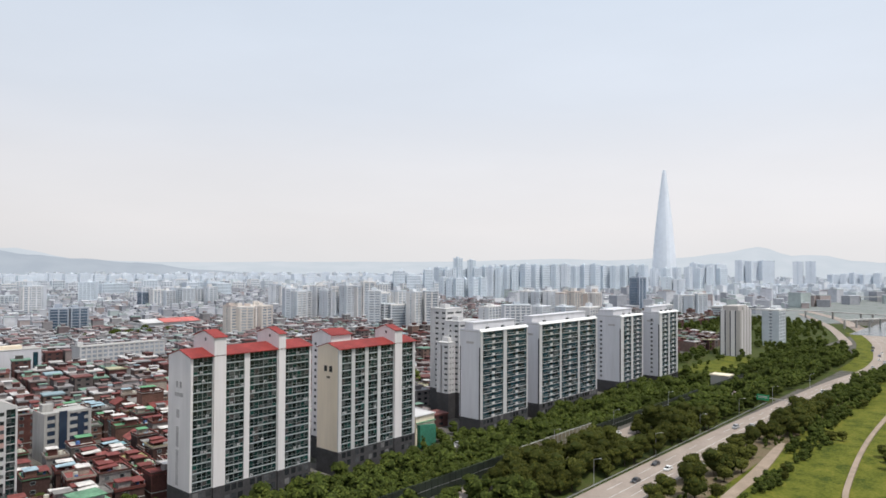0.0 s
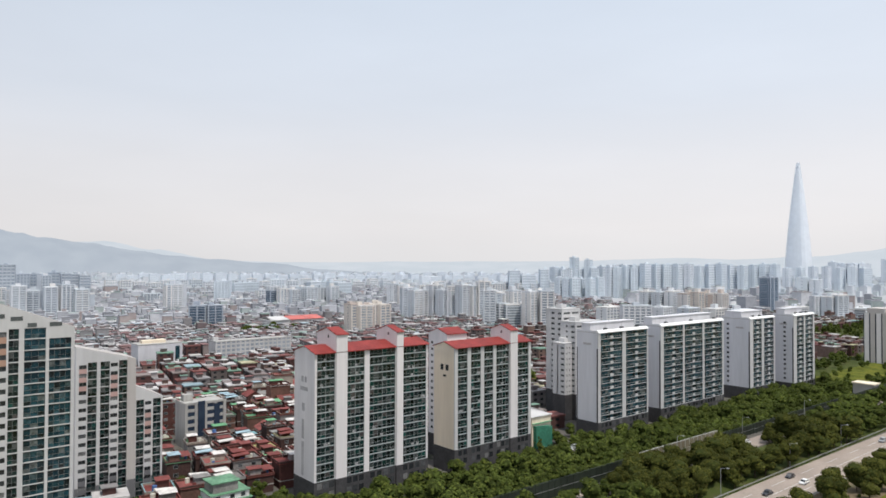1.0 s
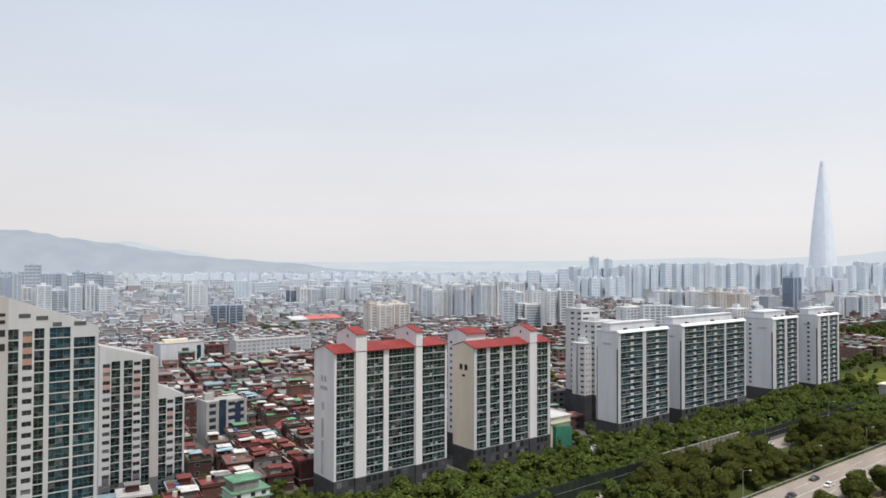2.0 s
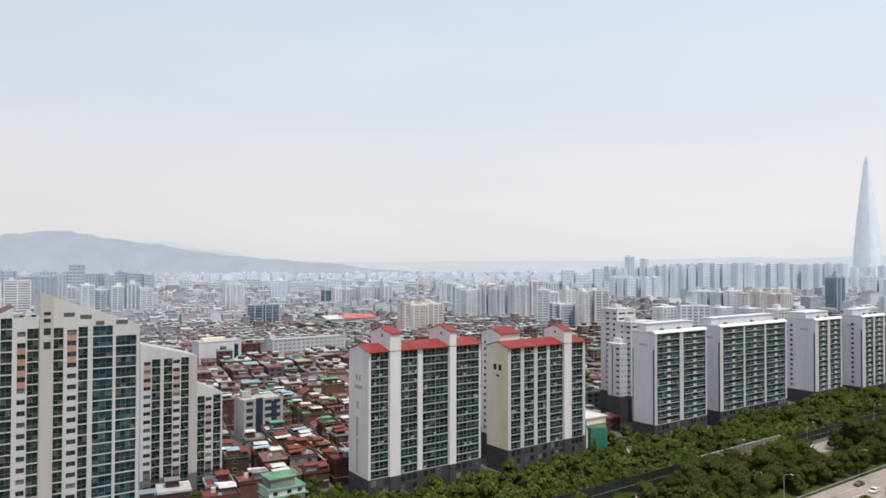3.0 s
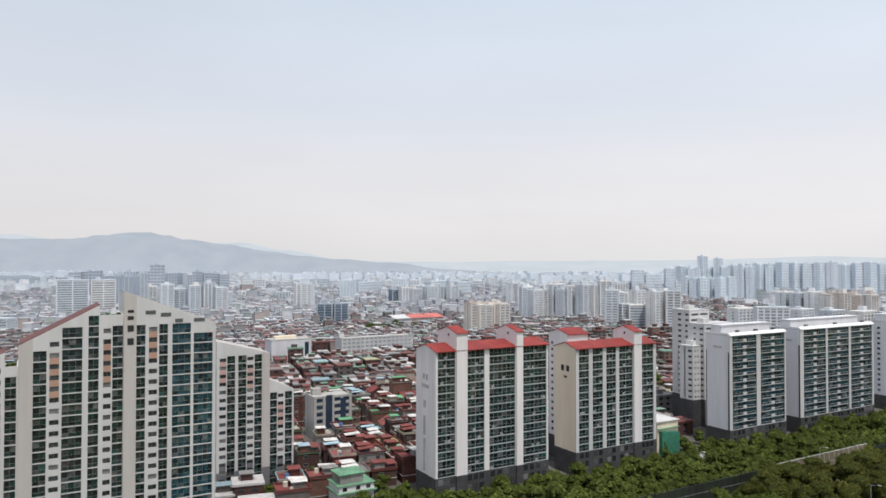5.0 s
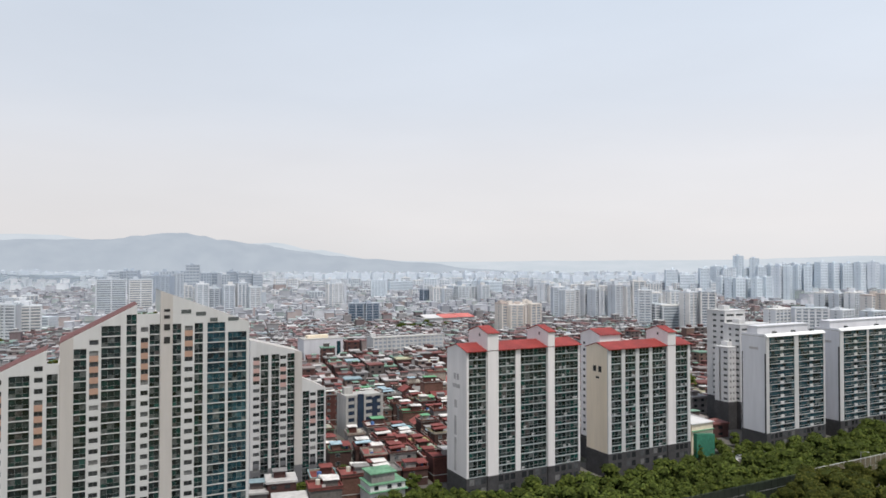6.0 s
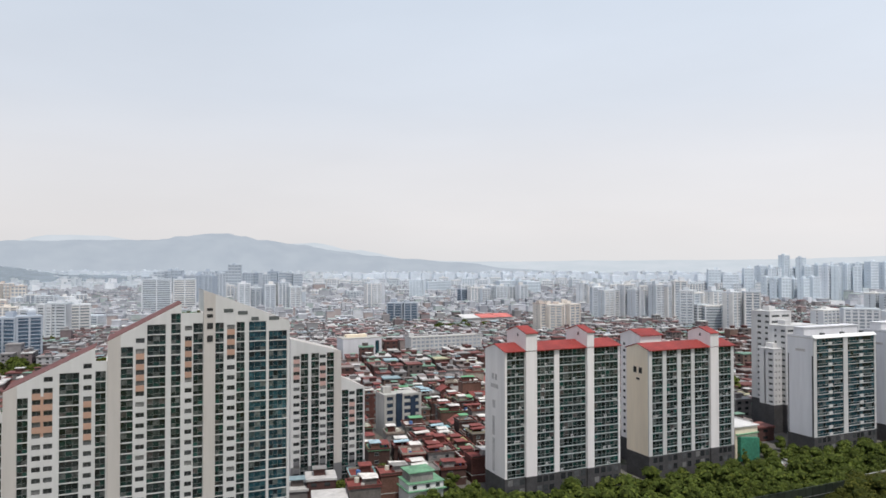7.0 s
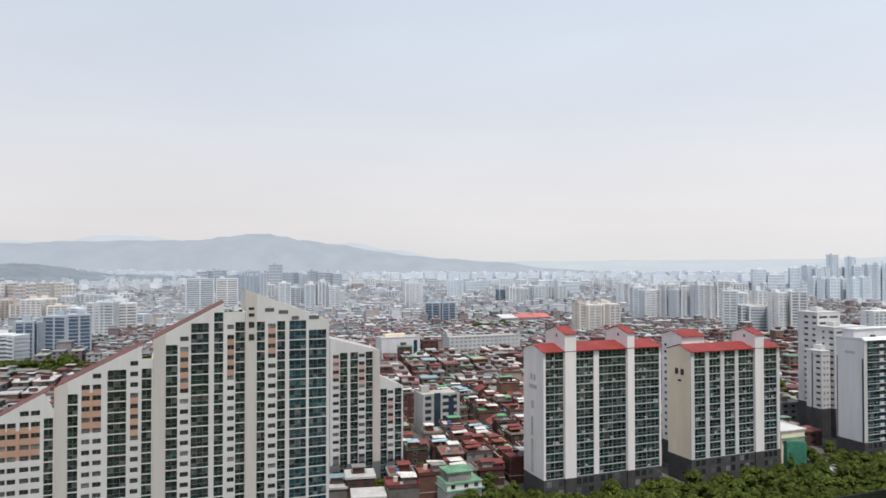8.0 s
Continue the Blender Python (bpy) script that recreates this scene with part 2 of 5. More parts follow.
LEAF_SOFT = mat("light_tree_leaves", (0.09, 0.13, 0.03), 0.9, grain=0.2, size=2.5, stain=0.45, wide=22, by="island", spec=0.05,
                palette=[(28, (0.068, 0.092, 0.022)), (28, (0.084, 0.110, 0.025)), (22, (0.104, 0.130, 0.028)), (14, (0.050, 0.070, 0.018)), (8, (0.136, 0.152, 0.034))])
# tower walls and windows kept pale and bluish, haze included in their colours
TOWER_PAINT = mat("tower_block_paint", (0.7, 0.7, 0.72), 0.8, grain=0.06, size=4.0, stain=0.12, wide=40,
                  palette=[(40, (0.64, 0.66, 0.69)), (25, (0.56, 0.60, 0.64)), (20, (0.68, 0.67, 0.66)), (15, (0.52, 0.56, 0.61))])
TOWER_WIN = mat("hazed_tower_window", (0.3, 0.34, 0.38), 0.25, grain=0.2, size=5.0, stain=0.25, wide=40, spec=0.5,
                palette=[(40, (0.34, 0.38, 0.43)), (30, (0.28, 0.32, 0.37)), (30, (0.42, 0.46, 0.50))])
BLUE_GLASS = mat("blue_office_glass", (0.03, 0.045, 0.075), 0.2, grain=0.2, size=4.0, stain=0.3, wide=20, spec=0.5)
# sky reflection and haze are painted as this pale blue base colour
PALE_GLASS = mat("hazed_curtain_wall", (0.66, 0.71, 0.77), 0.35, grain=0.05, size=20.0, stain=0.06, wide=150, spec=0.5)
# hills glow in haze colours and take no light from the scene
HILL_NEAR = glow("near_hill_haze", (0.50, 0.555, 0.625), (0.455, 0.51, 0.585))
HILL_FAR = glow("far_hill_haze", (0.66, 0.71, 0.77), (0.61, 0.67, 0.73))
BARK = mat("bark", (0.09, 0.065, 0.045), 0.9, grain=0.3, size=0.3, bump=0.4)
LEAF = mat("tree_leaves", (0.06, 0.1, 0.02), 0.9, grain=0.25, size=1.5, stain=0.45, wide=18, by="island", spec=0.05,
           palette=[(30, (0.064, 0.070, 0.017)), (28, (0.080, 0.087, 0.020)), (22, (0.100, 0.104, 0.023)), (14, (0.046, 0.052, 0.014)), (6, (0.128, 0.128, 0.028))])
# inner lobes coloured darker, as the shade between the outer leaves
LEAF_SHADE = mat("inner_leaf_shade", (0.044, 0.056, 0.015), 0.9, grain=0.3, size=0.8, stain=0.35, wide=18, spec=0.05)
FENCE = mat("dark_green_panel", (0.022, 0.03, 0.022), 0.6, grain=0.2, size=1.0, stain=0.3, wide=6)
FENCE_TAN = mat("tan_barrier_panel", (0.17, 0.15, 0.10), 0.6, grain=0.15, size=1.0, stain=0.2, wide=6)
STEEL = mat("galvanised_steel", (0.45, 0.46, 0.47), 0.45, metal=0.6, grain=0.1, size=0.5)
RUBBER = mat("tyre_rubber", (0.02, 0.02, 0.02), 0.9)
CAR_PAINT = mat("car_paint", (0.7, 0.7, 0.7), 0.3, spec=0.5, grain=0.02, stain=0.02,
                palette=[(40, (0.78, 0.78, 0.78)), (25, (0.03, 0.03, 0.035)), (20, (0.35, 0.36, 0.38)), (8, (0.08, 0.10, 0.22)), (7, (0.35, 0.03, 0.03))])
LAMP_RED = mat("tail_lamp", (0.4, 0.02, 0.02), 0.3)
LAMP_CLEAR = mat("head_lamp", (0.7, 0.7, 0.68), 0.2)
SIGN_GREEN = mat("green_road_sign", (0.02, 0.28, 0.12), 0.5)
TANK = mat("water_tank_plastic", (0.5, 0.5, 0.5), 0.5, palette=[(40, (0.62, 0.60, 0.52)), (30, (0.08, 0.16, 0.36)), (30, (0.55, 0.56, 0.56))])
NET = mat("green_net", (0.045, 0.20, 0.13), 0.8, grain=0.25, size=1.0)
# green of this far land is greyed to hold the haze
FIELD = mix_ground("far_fields", (0.17, 0.19, 0.18), (0.24, 0.255, 0.25), (0.12, 0.15, 0.125), 60)
# woodland tone lifted towards blue, with distance haze in the base colour
FOOTHILL = mat("hazed_foothill", (0.20, 0.235, 0.27), 0.9, grain=0.15, size=15, stain=0.2, wide=90)
WATER = mat("river_water", (0.16, 0.18, 0.19), 0.2, grain=0.1, size=8)

# ---------------------------------------------------------------- geometry helpers


class Geo:
    """Boxes, prisms and tubes gathered into one mesh."""

    def __init__(self):
        self.v, self.f, self.m, self.mats = [], [], [], []

    def slot(self, material):
        if material not in self.mats:
            self.mats.append(material)
        return self.mats.index(material)

    def poly(self, pts, faces, material):
        k, s = len(self.v), self.slot(material)
        self.v.extend(tuple(p) for p in pts)
        self.f.extend(tuple(k + i for i in f) for f in faces)
        self.m.extend([s] * len(faces))
        return self

    def box(self, x0, y0, z0, x1, y1, z1, material, top=None):
        p = [(x0, y0, z0), (x1, y0, z0), (x1, y1, z0), (x0, y1, z0), (x0, y0, z1), (x1, y0, z1), (x1, y1, z1), (x0, y1, z1)]
        self.poly(p, [(0, 1, 5, 4), (1, 2, 6, 5), (2, 3, 7, 6), (3, 0, 4, 7), (3, 2, 1, 0)], material)
        k = len(self.v) - 8
        self.f.append((k + 4, k + 5, k + 6, k + 7))
        self.m.append(self.slot(top or material))
        return self

    def slope(self, x0, x1, y0, y1, z0, za, zb, material):
        """A box whose top runs from za at x0 to zb at x1."""
        p = [(x0, y0, z0), (x1, y0, z0), (x1, y1, z0), (x0, y1, z0), (x0, y0, za), (x1, y0, zb), (x1, y1, zb), (x0, y1, za)]
        return self.poly(p, [(0, 1, 5, 4), (1, 2, 6, 5), (2, 3, 7, 6), (3, 0, 4, 7), (3, 2, 1, 0), (4, 5, 6, 7)], material)

    def gable(self, x0, x1, y0, y1, z, rise, material):
        """A prism with its ridge along X."""
        ym = (y0 + y1) / 2
        p = [(x0, y0, z), (x1, y0, z), (x1, y1, z), (x0, y1, z), (x0, ym, z + rise), (x1, ym, z + rise)]
        return self.poly(p, [(0, 1, 5, 4), (2, 3, 4, 5), (3, 0, 4), (1, 2, 5), (3, 2, 1, 0)], material)

    def pitched(self, x0, x1, y0, y1, z, rise, thick, over, material):
        """Two sloping roof slabs over a gable."""
        ym, d = (y0 + y1) / 2, rise / ((y1 - y0) / 2) * over
        for ya in (y0 - over, y1 + over):
            p = [(x0 - 0.3, ya, z - d), (x1 + 0.3, ya, z - d), (x1 + 0.3, ym, z + rise), (x0 - 0.3, ym, z + rise)]
            q = p + [(x, y, h + thick) for x, y, h in p]
            self.poly(q, [(0, 1, 5, 4), (1, 2, 6, 5), (2, 3, 7, 6), (3, 0, 4, 7), (3, 2, 1, 0), (4, 5, 6, 7)], material)
        return self

    def tube(self, a, b, r0, r1, sides, material):
        a, b = Vector(a), Vector(b)
        q = (b - a).to_track_quat("Z", "Y")
        pts, n = [], sides
        for c, r in ((a, r0), (b, r1)):
            for i in range(n):
                t = 2 * math.pi * i / n
                pts.append(c + q @ Vector((r * math.cos(t), r * math.sin(t), 0)))
        faces = [(i, (i + 1) % n, n + (i + 1) % n, n + i) for i in range(n)]
        faces += [tuple(range(n - 1, -1, -1)), tuple(range(n, 2 * n))]
        return self.poly(pts, faces, material)

    def mesh(self, name):
        me = bpy.data.meshes.new(name)
        me.from_pydata(self.v, [], self.f)
        for m in self.mats:
            me.materials.append(m)
        me.polygons.foreach_set("material_index", self.m)
        me.update()
        return me


def part(name, shape, parent, label="", at=None, kind=""):
    """Links a Geo or a mesh as one part under a thing."""
    ob = new(name, shape.mesh(name) if isinstance(shape, Geo) else shape)
    ob.parent = parent
    if at:
        ob.location = at
    return tagged(ob, label, kind=kind)


def thing(name, label, category, at=(0, 0, 0), group="", kind=""):
    ob = new(name)
    ob.empty_display_size = 1
    ob.location = at
    return tagged(ob, label, category, group, kind)


def setting(name, shape, label, category):
    return tagged(new(name, shape.mesh(name)), label, category, kind="structure")


def ribbon(name, points, z, material, thick=0.12):
    """A strip of road along points (x, y, half width)."""
    g = Geo()
    pts = []
    n = len(points)
    for i in range(n):
        a, b = Vector(points[max(i - 1, 0)][:2]), Vector(points[min(i + 1, n - 1)][:2])
        d = (b - a).normalized()
        s = Vector((-d.y, d.x)) * points[i][2]
        c = Vector(points[i][:2])
        pts += [(c.x + s.x, c.y + s.y, z), (c.x - s.x, c.y - s.y, z), (c.x + s.x, c.y + s.y, z - thick), (c.x - s.x, c.y - s.y, z - thick)]
    faces = []
    for i in range(n - 1):
        k = 4 * i
        faces += [(k, k + 1, k + 5, k + 4), (k + 2, k, k + 4, k + 6), (k + 1, k + 3, k + 7, k + 5)]
    g.poly(pts, faces, material)
    return g


def smooth_line(points, steps=10):
    """Catmull-Rom points through the given ones."""
    out = []
    p = [Vector(q) for q in points]
    for i in range(len(p) - 1):
        a, b, c, d = p[max(i - 1, 0)], p[i], p[i + 1], p[min(i + 2, len(p) - 1)]
        for k in range(steps):
            t = k / steps
            out.append(tuple(0.5 * ((2 * b) + (c - a) * t + (2 * a - 5 * b + 4 * c - d) * t * t + (3 * b - a - 3 * c + d) * t ** 3)))
    out.append(tuple(p[-1]))
    return out

# ---------------------------------------------------------------- ground, roads, bank
LOW = -5.0


def ground_z(x, y):
    """The highway and park lie on an embankment, the city behind it five metres lower."""
    if y <= 151:
        return 0.0
    back = LOW * min(1, (y - 151) / 6) * min(1, max(0, (474 - x) / 12))
    return min(back, LOW * min(1, max(0, (y - 340) / 12)))


g = Geo()
gx, gy = [-7000, 462, 474, 9000], [-7000, 151, 157, 340, 352, 9000]
g.poly([(x, y, ground_z(x, y)) for x in gx for y in gy], [(i * 6 + j, i * 6 + 6 + j, i * 6 + 7 + j, i * 6 + 1 + j) for i in range(3) for j in range(5)], GROUND)
setting("ground", g, "grey-brown city ground between the houses", "ground")
g = Geo()
# pale overlay keeps far gaps between houses from showing dark through the painted haze
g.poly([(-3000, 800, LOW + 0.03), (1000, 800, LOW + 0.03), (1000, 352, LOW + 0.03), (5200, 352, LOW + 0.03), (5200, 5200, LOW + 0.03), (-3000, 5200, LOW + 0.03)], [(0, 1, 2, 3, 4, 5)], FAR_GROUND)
setting("pavement_far", g, "streets and yards of the outer city, haze in their pale colour", "pavement")
g = Geo()
g.poly([(-120, 151.4, -0.2), (461, 151.4, -0.2), (461, 157, LOW + 0.1), (-120, 157, LOW + 0.1)], [(0, 1, 2, 3)], UNDER)
g.box(-120, 157, LOW - 0.3, 461, 190, LOW + 0.05, UNDER)
g.box(-120, 115.4, -0.3, 640, 138, 0.05, UNDER)
setting("planting_strip", g, "dark shaded undergrowth beneath the roadside trees", "planting strip")
g = Geo()
g.box(-120, 84, -0.3, 700, 98.2, 0.04, EARTH)
setting("verge", g, "bare brown earth verge with patchy weeds", "verge")
g = Geo()
nx, ny = 90, 16
pts, faces = [], []
for i in range(nx + 1):
    for j in range(ny + 1):
        x, y = -120 + 10 * i, -100 + 11.5 * j
        pts.append((x, y, 0.06 + 0.5 * noise.noise(Vector((x * 0.03, y * 0.05, 0))) * (1 if y < 78 else 0) + (0.4 if y < 78 else 0)))
for i in range(nx):
    for j in range(ny):
        k = i * (ny + 1) + j
        faces.append((k, k + ny + 1, k + ny + 2, k + 1))
g.poly(pts, faces, GRASS)
setting("river_bank", g, "bright yellow-green rough grass on the river bank", "grass bank")

ROAD = smooth_line([(-200, 107, 8.7), (100, 107, 8.7), (300, 106.6, 8.4), (420, 104.6, 7.4), (500, 100.5, 8.0), (570, 92.5, 10.5), (640, 94, 12.5), (710, 104, 13.5),
                    (780, 118, 12.5), (872, 146, 10), (997, 188, 8), (1100, 225, 7), (1250, 300, 7)], 8)
setting("road", ribbon("road", ROAD, 0.22, ASPHALT), "pale worn asphalt highway running along the river bank", "highway")
setting("verge_grass", ribbon("verge_grass", [(x, y + 4, w + 9) for x, y, w in ROAD if 560 < x < 900], 0.14, GRASS, 0.1), "mown yellow-green grass verge along the highway bend", "verge")
setting("road_ramp", ribbon("road_ramp", smooth_line([(737, 146, 5), (760, 148, 5), (850, 173, 4.5), (925, 196, 4.5), (980, 215, 4.5), (1167, 288, 4.5)], 6), 0.5, ASPHALT), "pale concrete slip road joining the highway", "slip road")
setting("service_road", ribbon("service_road", [(60, 143, 4.2), (200, 143, 4.2), (420, 143, 4.2), (640, 150, 4.2)], 0.15, ASPHALT), "pale asphalt service road beside the noise barrier", "service road")
setting("cycle_path", ribbon("cycle_path", smooth_line([(150, 40, 0.9), (230, 46, 0.9), (264, 51.5, 0.9), (324, 57.5, 0.9), (388, 60.5, 0.9), (520, 63, 0.9), (700, 70, 0.9)], 8), 1.0, PATH, 0.9), "narrow sandy path through the grass", "footpath")
setting("dirt_track", ribbon("dirt_track", smooth_line([(190, 76.5, 2.0), (232, 78.5, 2.0), (265, 80.0, 2.2), (301, 83.5, 1.8), (315, 85, 1.0)], 8), 0.62, PATH, 0.6), "pale sandy track between the trees", "dirt track")
for k, off in enumerate((-4.4, 0.0, 4.4)):
    g = Geo()
    for i in range(len(ROAD) - 1):
        a, b = Vector(ROAD[i]), Vector(ROAD[i + 1])
        steps = max(1, int((b - a).to_2d().length / 14))
        for s in range(steps):
            p, q = a.lerp(b, s / steps), a.lerp(b, (s + (0.45 if off else 0.96)) / steps)
            d = (q - p).to_2d().normalized()
            n2 = Vector((-d.y, d.x))
            sc = p.z / 8.7
            o, wd = n2 * off * sc, n2 * 0.13
            g.poly([(p.x + o.x + wd.x, p.y + o.y + wd.y, 0.232), (p.x + o.x - wd.x, p.y + o.y - wd.y, 0.232), (q.x + o.x - wd.x, q.y + o.y - wd.y, 0.232), (q.x + o.x + wd.x, q.y + o.y + wd.y, 0.232)], [(0, 3, 2, 1)], MARK)
    setting("road_marking_%d" % (k + 1), g, "worn white lane marking painted on the highway", "road marking")
g = Geo()
g.box(860, -400, 0.1, 1250, 165, 0.35, WATER)
setting("water", g, "pale grey river water far off", "river")
g = Geo()
g.poly([(830, 343, 0.04), (700, 165, 0.04), (900, 230, 0.04), (1250, 170, 0.04), (1250, -700, 0.04), (5200, -700, 0.04), (5200, 343, 0.04)], [(6, 5, 4, 3, 2, 1, 0)], FIELD)
setting("ground_fields", g, "open land beyond the highway bend, green greyed with painted haze", "fields")


def guard_rail(y, x0, x1, label):
    rail = thing("guard_rail", label, "guard rail", group="highway guard rails")
    part("rail", Geo().box(x0, y - 0.06, 0.75, x1, y + 0.06, 1.1, STEEL), rail)
    post = Geo().box(-0.07, -0.05, 0.1, 0.07, 0.05, 1.0, STEEL).mesh("post")
    for i in range(int((x1 - x0) / 4)):
        part("post", post, rail, at=(x0 + 2 + 4 * i, y + 0.13, 0))


guard_rail(115.9, 150, 400, "galvanised steel guard rail beside the planted strip")
guard_rail(98.0, 190, 290, "galvanised steel guard rail above the bank verge")

# noise barrier


def noise_barrier(x0, x1, y, h, material, label, pitch=3.0):
    bar = thing("noise_barrier", label, "noise barrier", group="noise barriers")
    n = int((x1 - x0) / pitch)
    panel = Geo().box(-pitch / 2 + 0.12, -0.06, 0.3, pitch / 2 - 0.12, 0.06, h - 0.2, material).box(-pitch / 2 + 0.12, -0.1, h * 0.5, pitch / 2 - 0.12, -0.05, h * 0.5 + 0.12, STEEL).mesh("panel")
    post = Geo().box(-0.12, -0.14, 0, 0.12, 0.14, h, material if material is FENCE else CONCRETE).mesh("post")
    for i in range(n):
        part("panel", panel, bar, at=(x0 + pitch * (i + 0.5), y, 0))
    for i in range(n + 1):
        part("post", post, bar, at=(x0 + pitch * i, y, 0))
    part("coping", Geo().box(x0, y - 0.16, h, x0 + n * pitch, y + 0.16, h + 0.15, FENCE if material is FENCE else CONCRETE), bar)


noise_barrier(60, 216, 150.0, 5.6, FENCE, "dark green noise barrier with slim posts along the service road")
noise_barrier(217, 271, 150.2, 6.2, FENCE_TAN, "tan translucent noise barrier panels along the service road")
noise_barrier(272, 470, 150.4, 4.4, FENCE, "dark noise barrier half hidden behind trees")

# ---------------------------------------------------------------- apartment buildings
CACHE = {}
mat_parapet = mat("white_parapet_paint", (0.82, 0.82, 0.82), 0.7, grain=0.04, stain=0.08)


def glazing(w, h, kind, pane):
    """A glazed unit standing in an opening, its origin at the opening's centre; the front looks to -Y."""
    key = (round(w, 1), round(h, 1), kind, pane.name)
    if key in CACHE:
        return CACHE[key]
    w, h = key[0], key[1]
    f, g2 = Geo(), Geo()
    t = 0.06
    bar = {"small": DARKFRAME, "plain": SASH, "rail": SASH}.get(kind, FRAME)
    t = 0.05 if kind == "plain" else t
    f.box(-w / 2, -0.06, -h / 2, w / 2, 0.06, -h / 2 + t, bar).box(-w / 2, -0.06, h / 2 - t, w / 2, 0.06, h / 2, bar)
    f.box(-w / 2, -0.06, -h / 2 + t, -w / 2 + t, 0.06, h / 2 - t, bar).box(w / 2 - t, -0.06, -h / 2 + t, w / 2, 0.06, h / 2 - t, bar)
    n = 2 if kind == "small" else max(2, round(w / (1.4 if kind == "plain" else 1.9)))
    for i in range(1, n):
        x = -w / 2 + w * i / n
        wide = 0.07 if (kind == "balcony" and i * 2 == n) else (0.022 if kind == "plain" else 0.03)
        f.box(x - wide, -0.07, -h / 2 + t, x + wide, 0.06, h / 2 - t, bar)
    if kind == "plain":
        f.box(-w / 2 + t, -0.09, -h / 2 + 0.98, w / 2 - t, -0.02, -h / 2 + 1.03, bar)
    if kind in ("balcony", "rail"):
        f.box(-w / 2 + t, -0.10, -h / 2 + 0.95, w / 2 - t, -0.02, -h / 2 + 1.03, bar)
    if kind == "rail":
        f.box(-w / 2, -0.42, -h / 2 - 0.1, w / 2, -0.06, -h / 2, PALE)
        f.box(-w / 2, -0.44, -h / 2 - 0.1, w / 2, -0.38, -h / 2 + 0.1, WHITE)
        f.box(-1.0, -0.46, -h / 2, 1.0, -0.1, -h / 2 + 1.15, WHITE)
        f.box(-w / 2, -0.43, -h / 2 + 1.0, w / 2, -0.38, -h / 2 + 1.06, WHITE)
    for i in range(n):
        xa, xb = -w / 2 + t + (w - 2 * t) * i / n, -w / 2 + t + (w - 2 * t) * (i + 1) / n
        if kind == "small":
            g2.box(xa, 0.0, -h / 2 + t, xb, 0.03, h / 2 - t, pane)
        else:
            g2.box(xa, 0.0, -h / 2 + t, xb, 0.03, -h / 2 + 0.98, pane).box(xa, 0.0, -h / 2 + 0.98, xb, 0.03, h / 2 - t, pane)
    CACHE[key] = (f, g2, f.mesh("window"), g2.mesh("pane"))
    return CACHE[key]


def joined(w, h, kind, pane):
    """The same unit with frame and pane in one mesh, for windows that are already sub-parts."""
    f, g2, _, _ = glazing(w, h, kind, pane)
    key = (round(w, 1), round(h, 1), kind, pane.name, "joined")
    if key not in CACHE:
        both = Geo()
        for q in (f, g2):
            for face, s in zip(q.f, q.m):
                both.poly([q.v[i] for i in face], [tuple(range(len(face)))], q.mats[s])
        CACHE[key] = both.mesh("window")
    return CACHE[key]


def slanted_wing(building, x0, x1, yf, yb, za, zb, top_row, storey, columns, beige=None, flat=None, base=1.5, grey=None, peach=PEACH):
    """One stepped wing with a sloping roofline and columns of openings through its front.
    columns: (x0, x1, 'big' | 'small' | 'balcony', first and last row with coloured panels or None)."""
    def roof(x):
        z = za + (zb - za) * (x - x0) / (x1 - x0)
        return min(z, flat[1]) if flat and x >= flat[0] else z

    columns = [(a - 0.14, b + 0.14, k, p) for a, b, k, p in columns]
    g = Geo()
    y2 = yf + 0.55
    edges = sorted([c[0] for c in columns] + [c[1] for c in columns])
    solids = [x0] + edges + [x1]
    for a, b in zip(solids[0::2], solids[1::2]):
        if b - a < 0.05:
            continue
        cuts = [a, b]
        if beige and beige[0] - 0.1 <= a < beige[1]:
            cuts = [a, min(b, beige[1]), b]
        if flat and a < flat[0] < b:
            cuts = sorted(set(cuts + [flat[0]]))
        for p, q in zip(cuts, cuts[1:]):
            if q - p < 0.02:
                continue
            material = BEIGE if beige and q <= beige[1] + 0.01 and p >= beige[0] - 0.1 else WHITE
            proud = 0.12 if material is BEIGE else 0.0
            if grey:
                g.box(p + 0.01, yf - proud - 0.03, base, q - 0.01, yf - proud, grey, GREY_BASE)
            g.slope(p, q, yf - proud, y2, base, roof(p + 0.001), roof(q - 0.001) if not (flat and q <= flat[0]) else za + (zb - za) * (q - x0) / (x1 - x0), material)
    spots = []
    for xa, xb, kind, panel in columns:
        w = xb - xa
        h = 1.25 if kind == "small" else 2.52
        lim = min(roof(xa), roof(xb)) - 0.7
        rows = [k for k in range(40) if top_row - storey * k + h / 2 < lim and top_row - storey * k - h / 2 > base + 0.6]
        above = lim
        for n, k in enumerate(rows):
            zc = top_row - storey * k
            lo = zc + h / 2
            colour = peach if panel and panel[0] <= k <= panel[1] else (GREY_BASE if grey and zc < grey else WHITE)
            if n == 0:
                g.slope(xa, xb, yf, y2, lo, roof(xa), roof(xb), WHITE)
            else:
                g.box(xa, yf + 0.03, lo, xb, y2, above, colour)
            above = zc - h / 2
            spots.append((xa, xb, zc, h, kind))
        g.box(xa, yf + 0.03, base, xb, y2, above, WHITE)
    smalls = [c for c in columns if c[3]]
    for c, d in zip(smalls, smalls[1:]):
        if d[0] - c[1] < 2.0:
            ztop, zlow = top_row - storey * (c[3][0] - 0.5), top_row - storey * (c[3][1] + 0.1)
            g.box(c[1], yf - 0.03, zlow, d[0], yf + 0.1, ztop, peach)
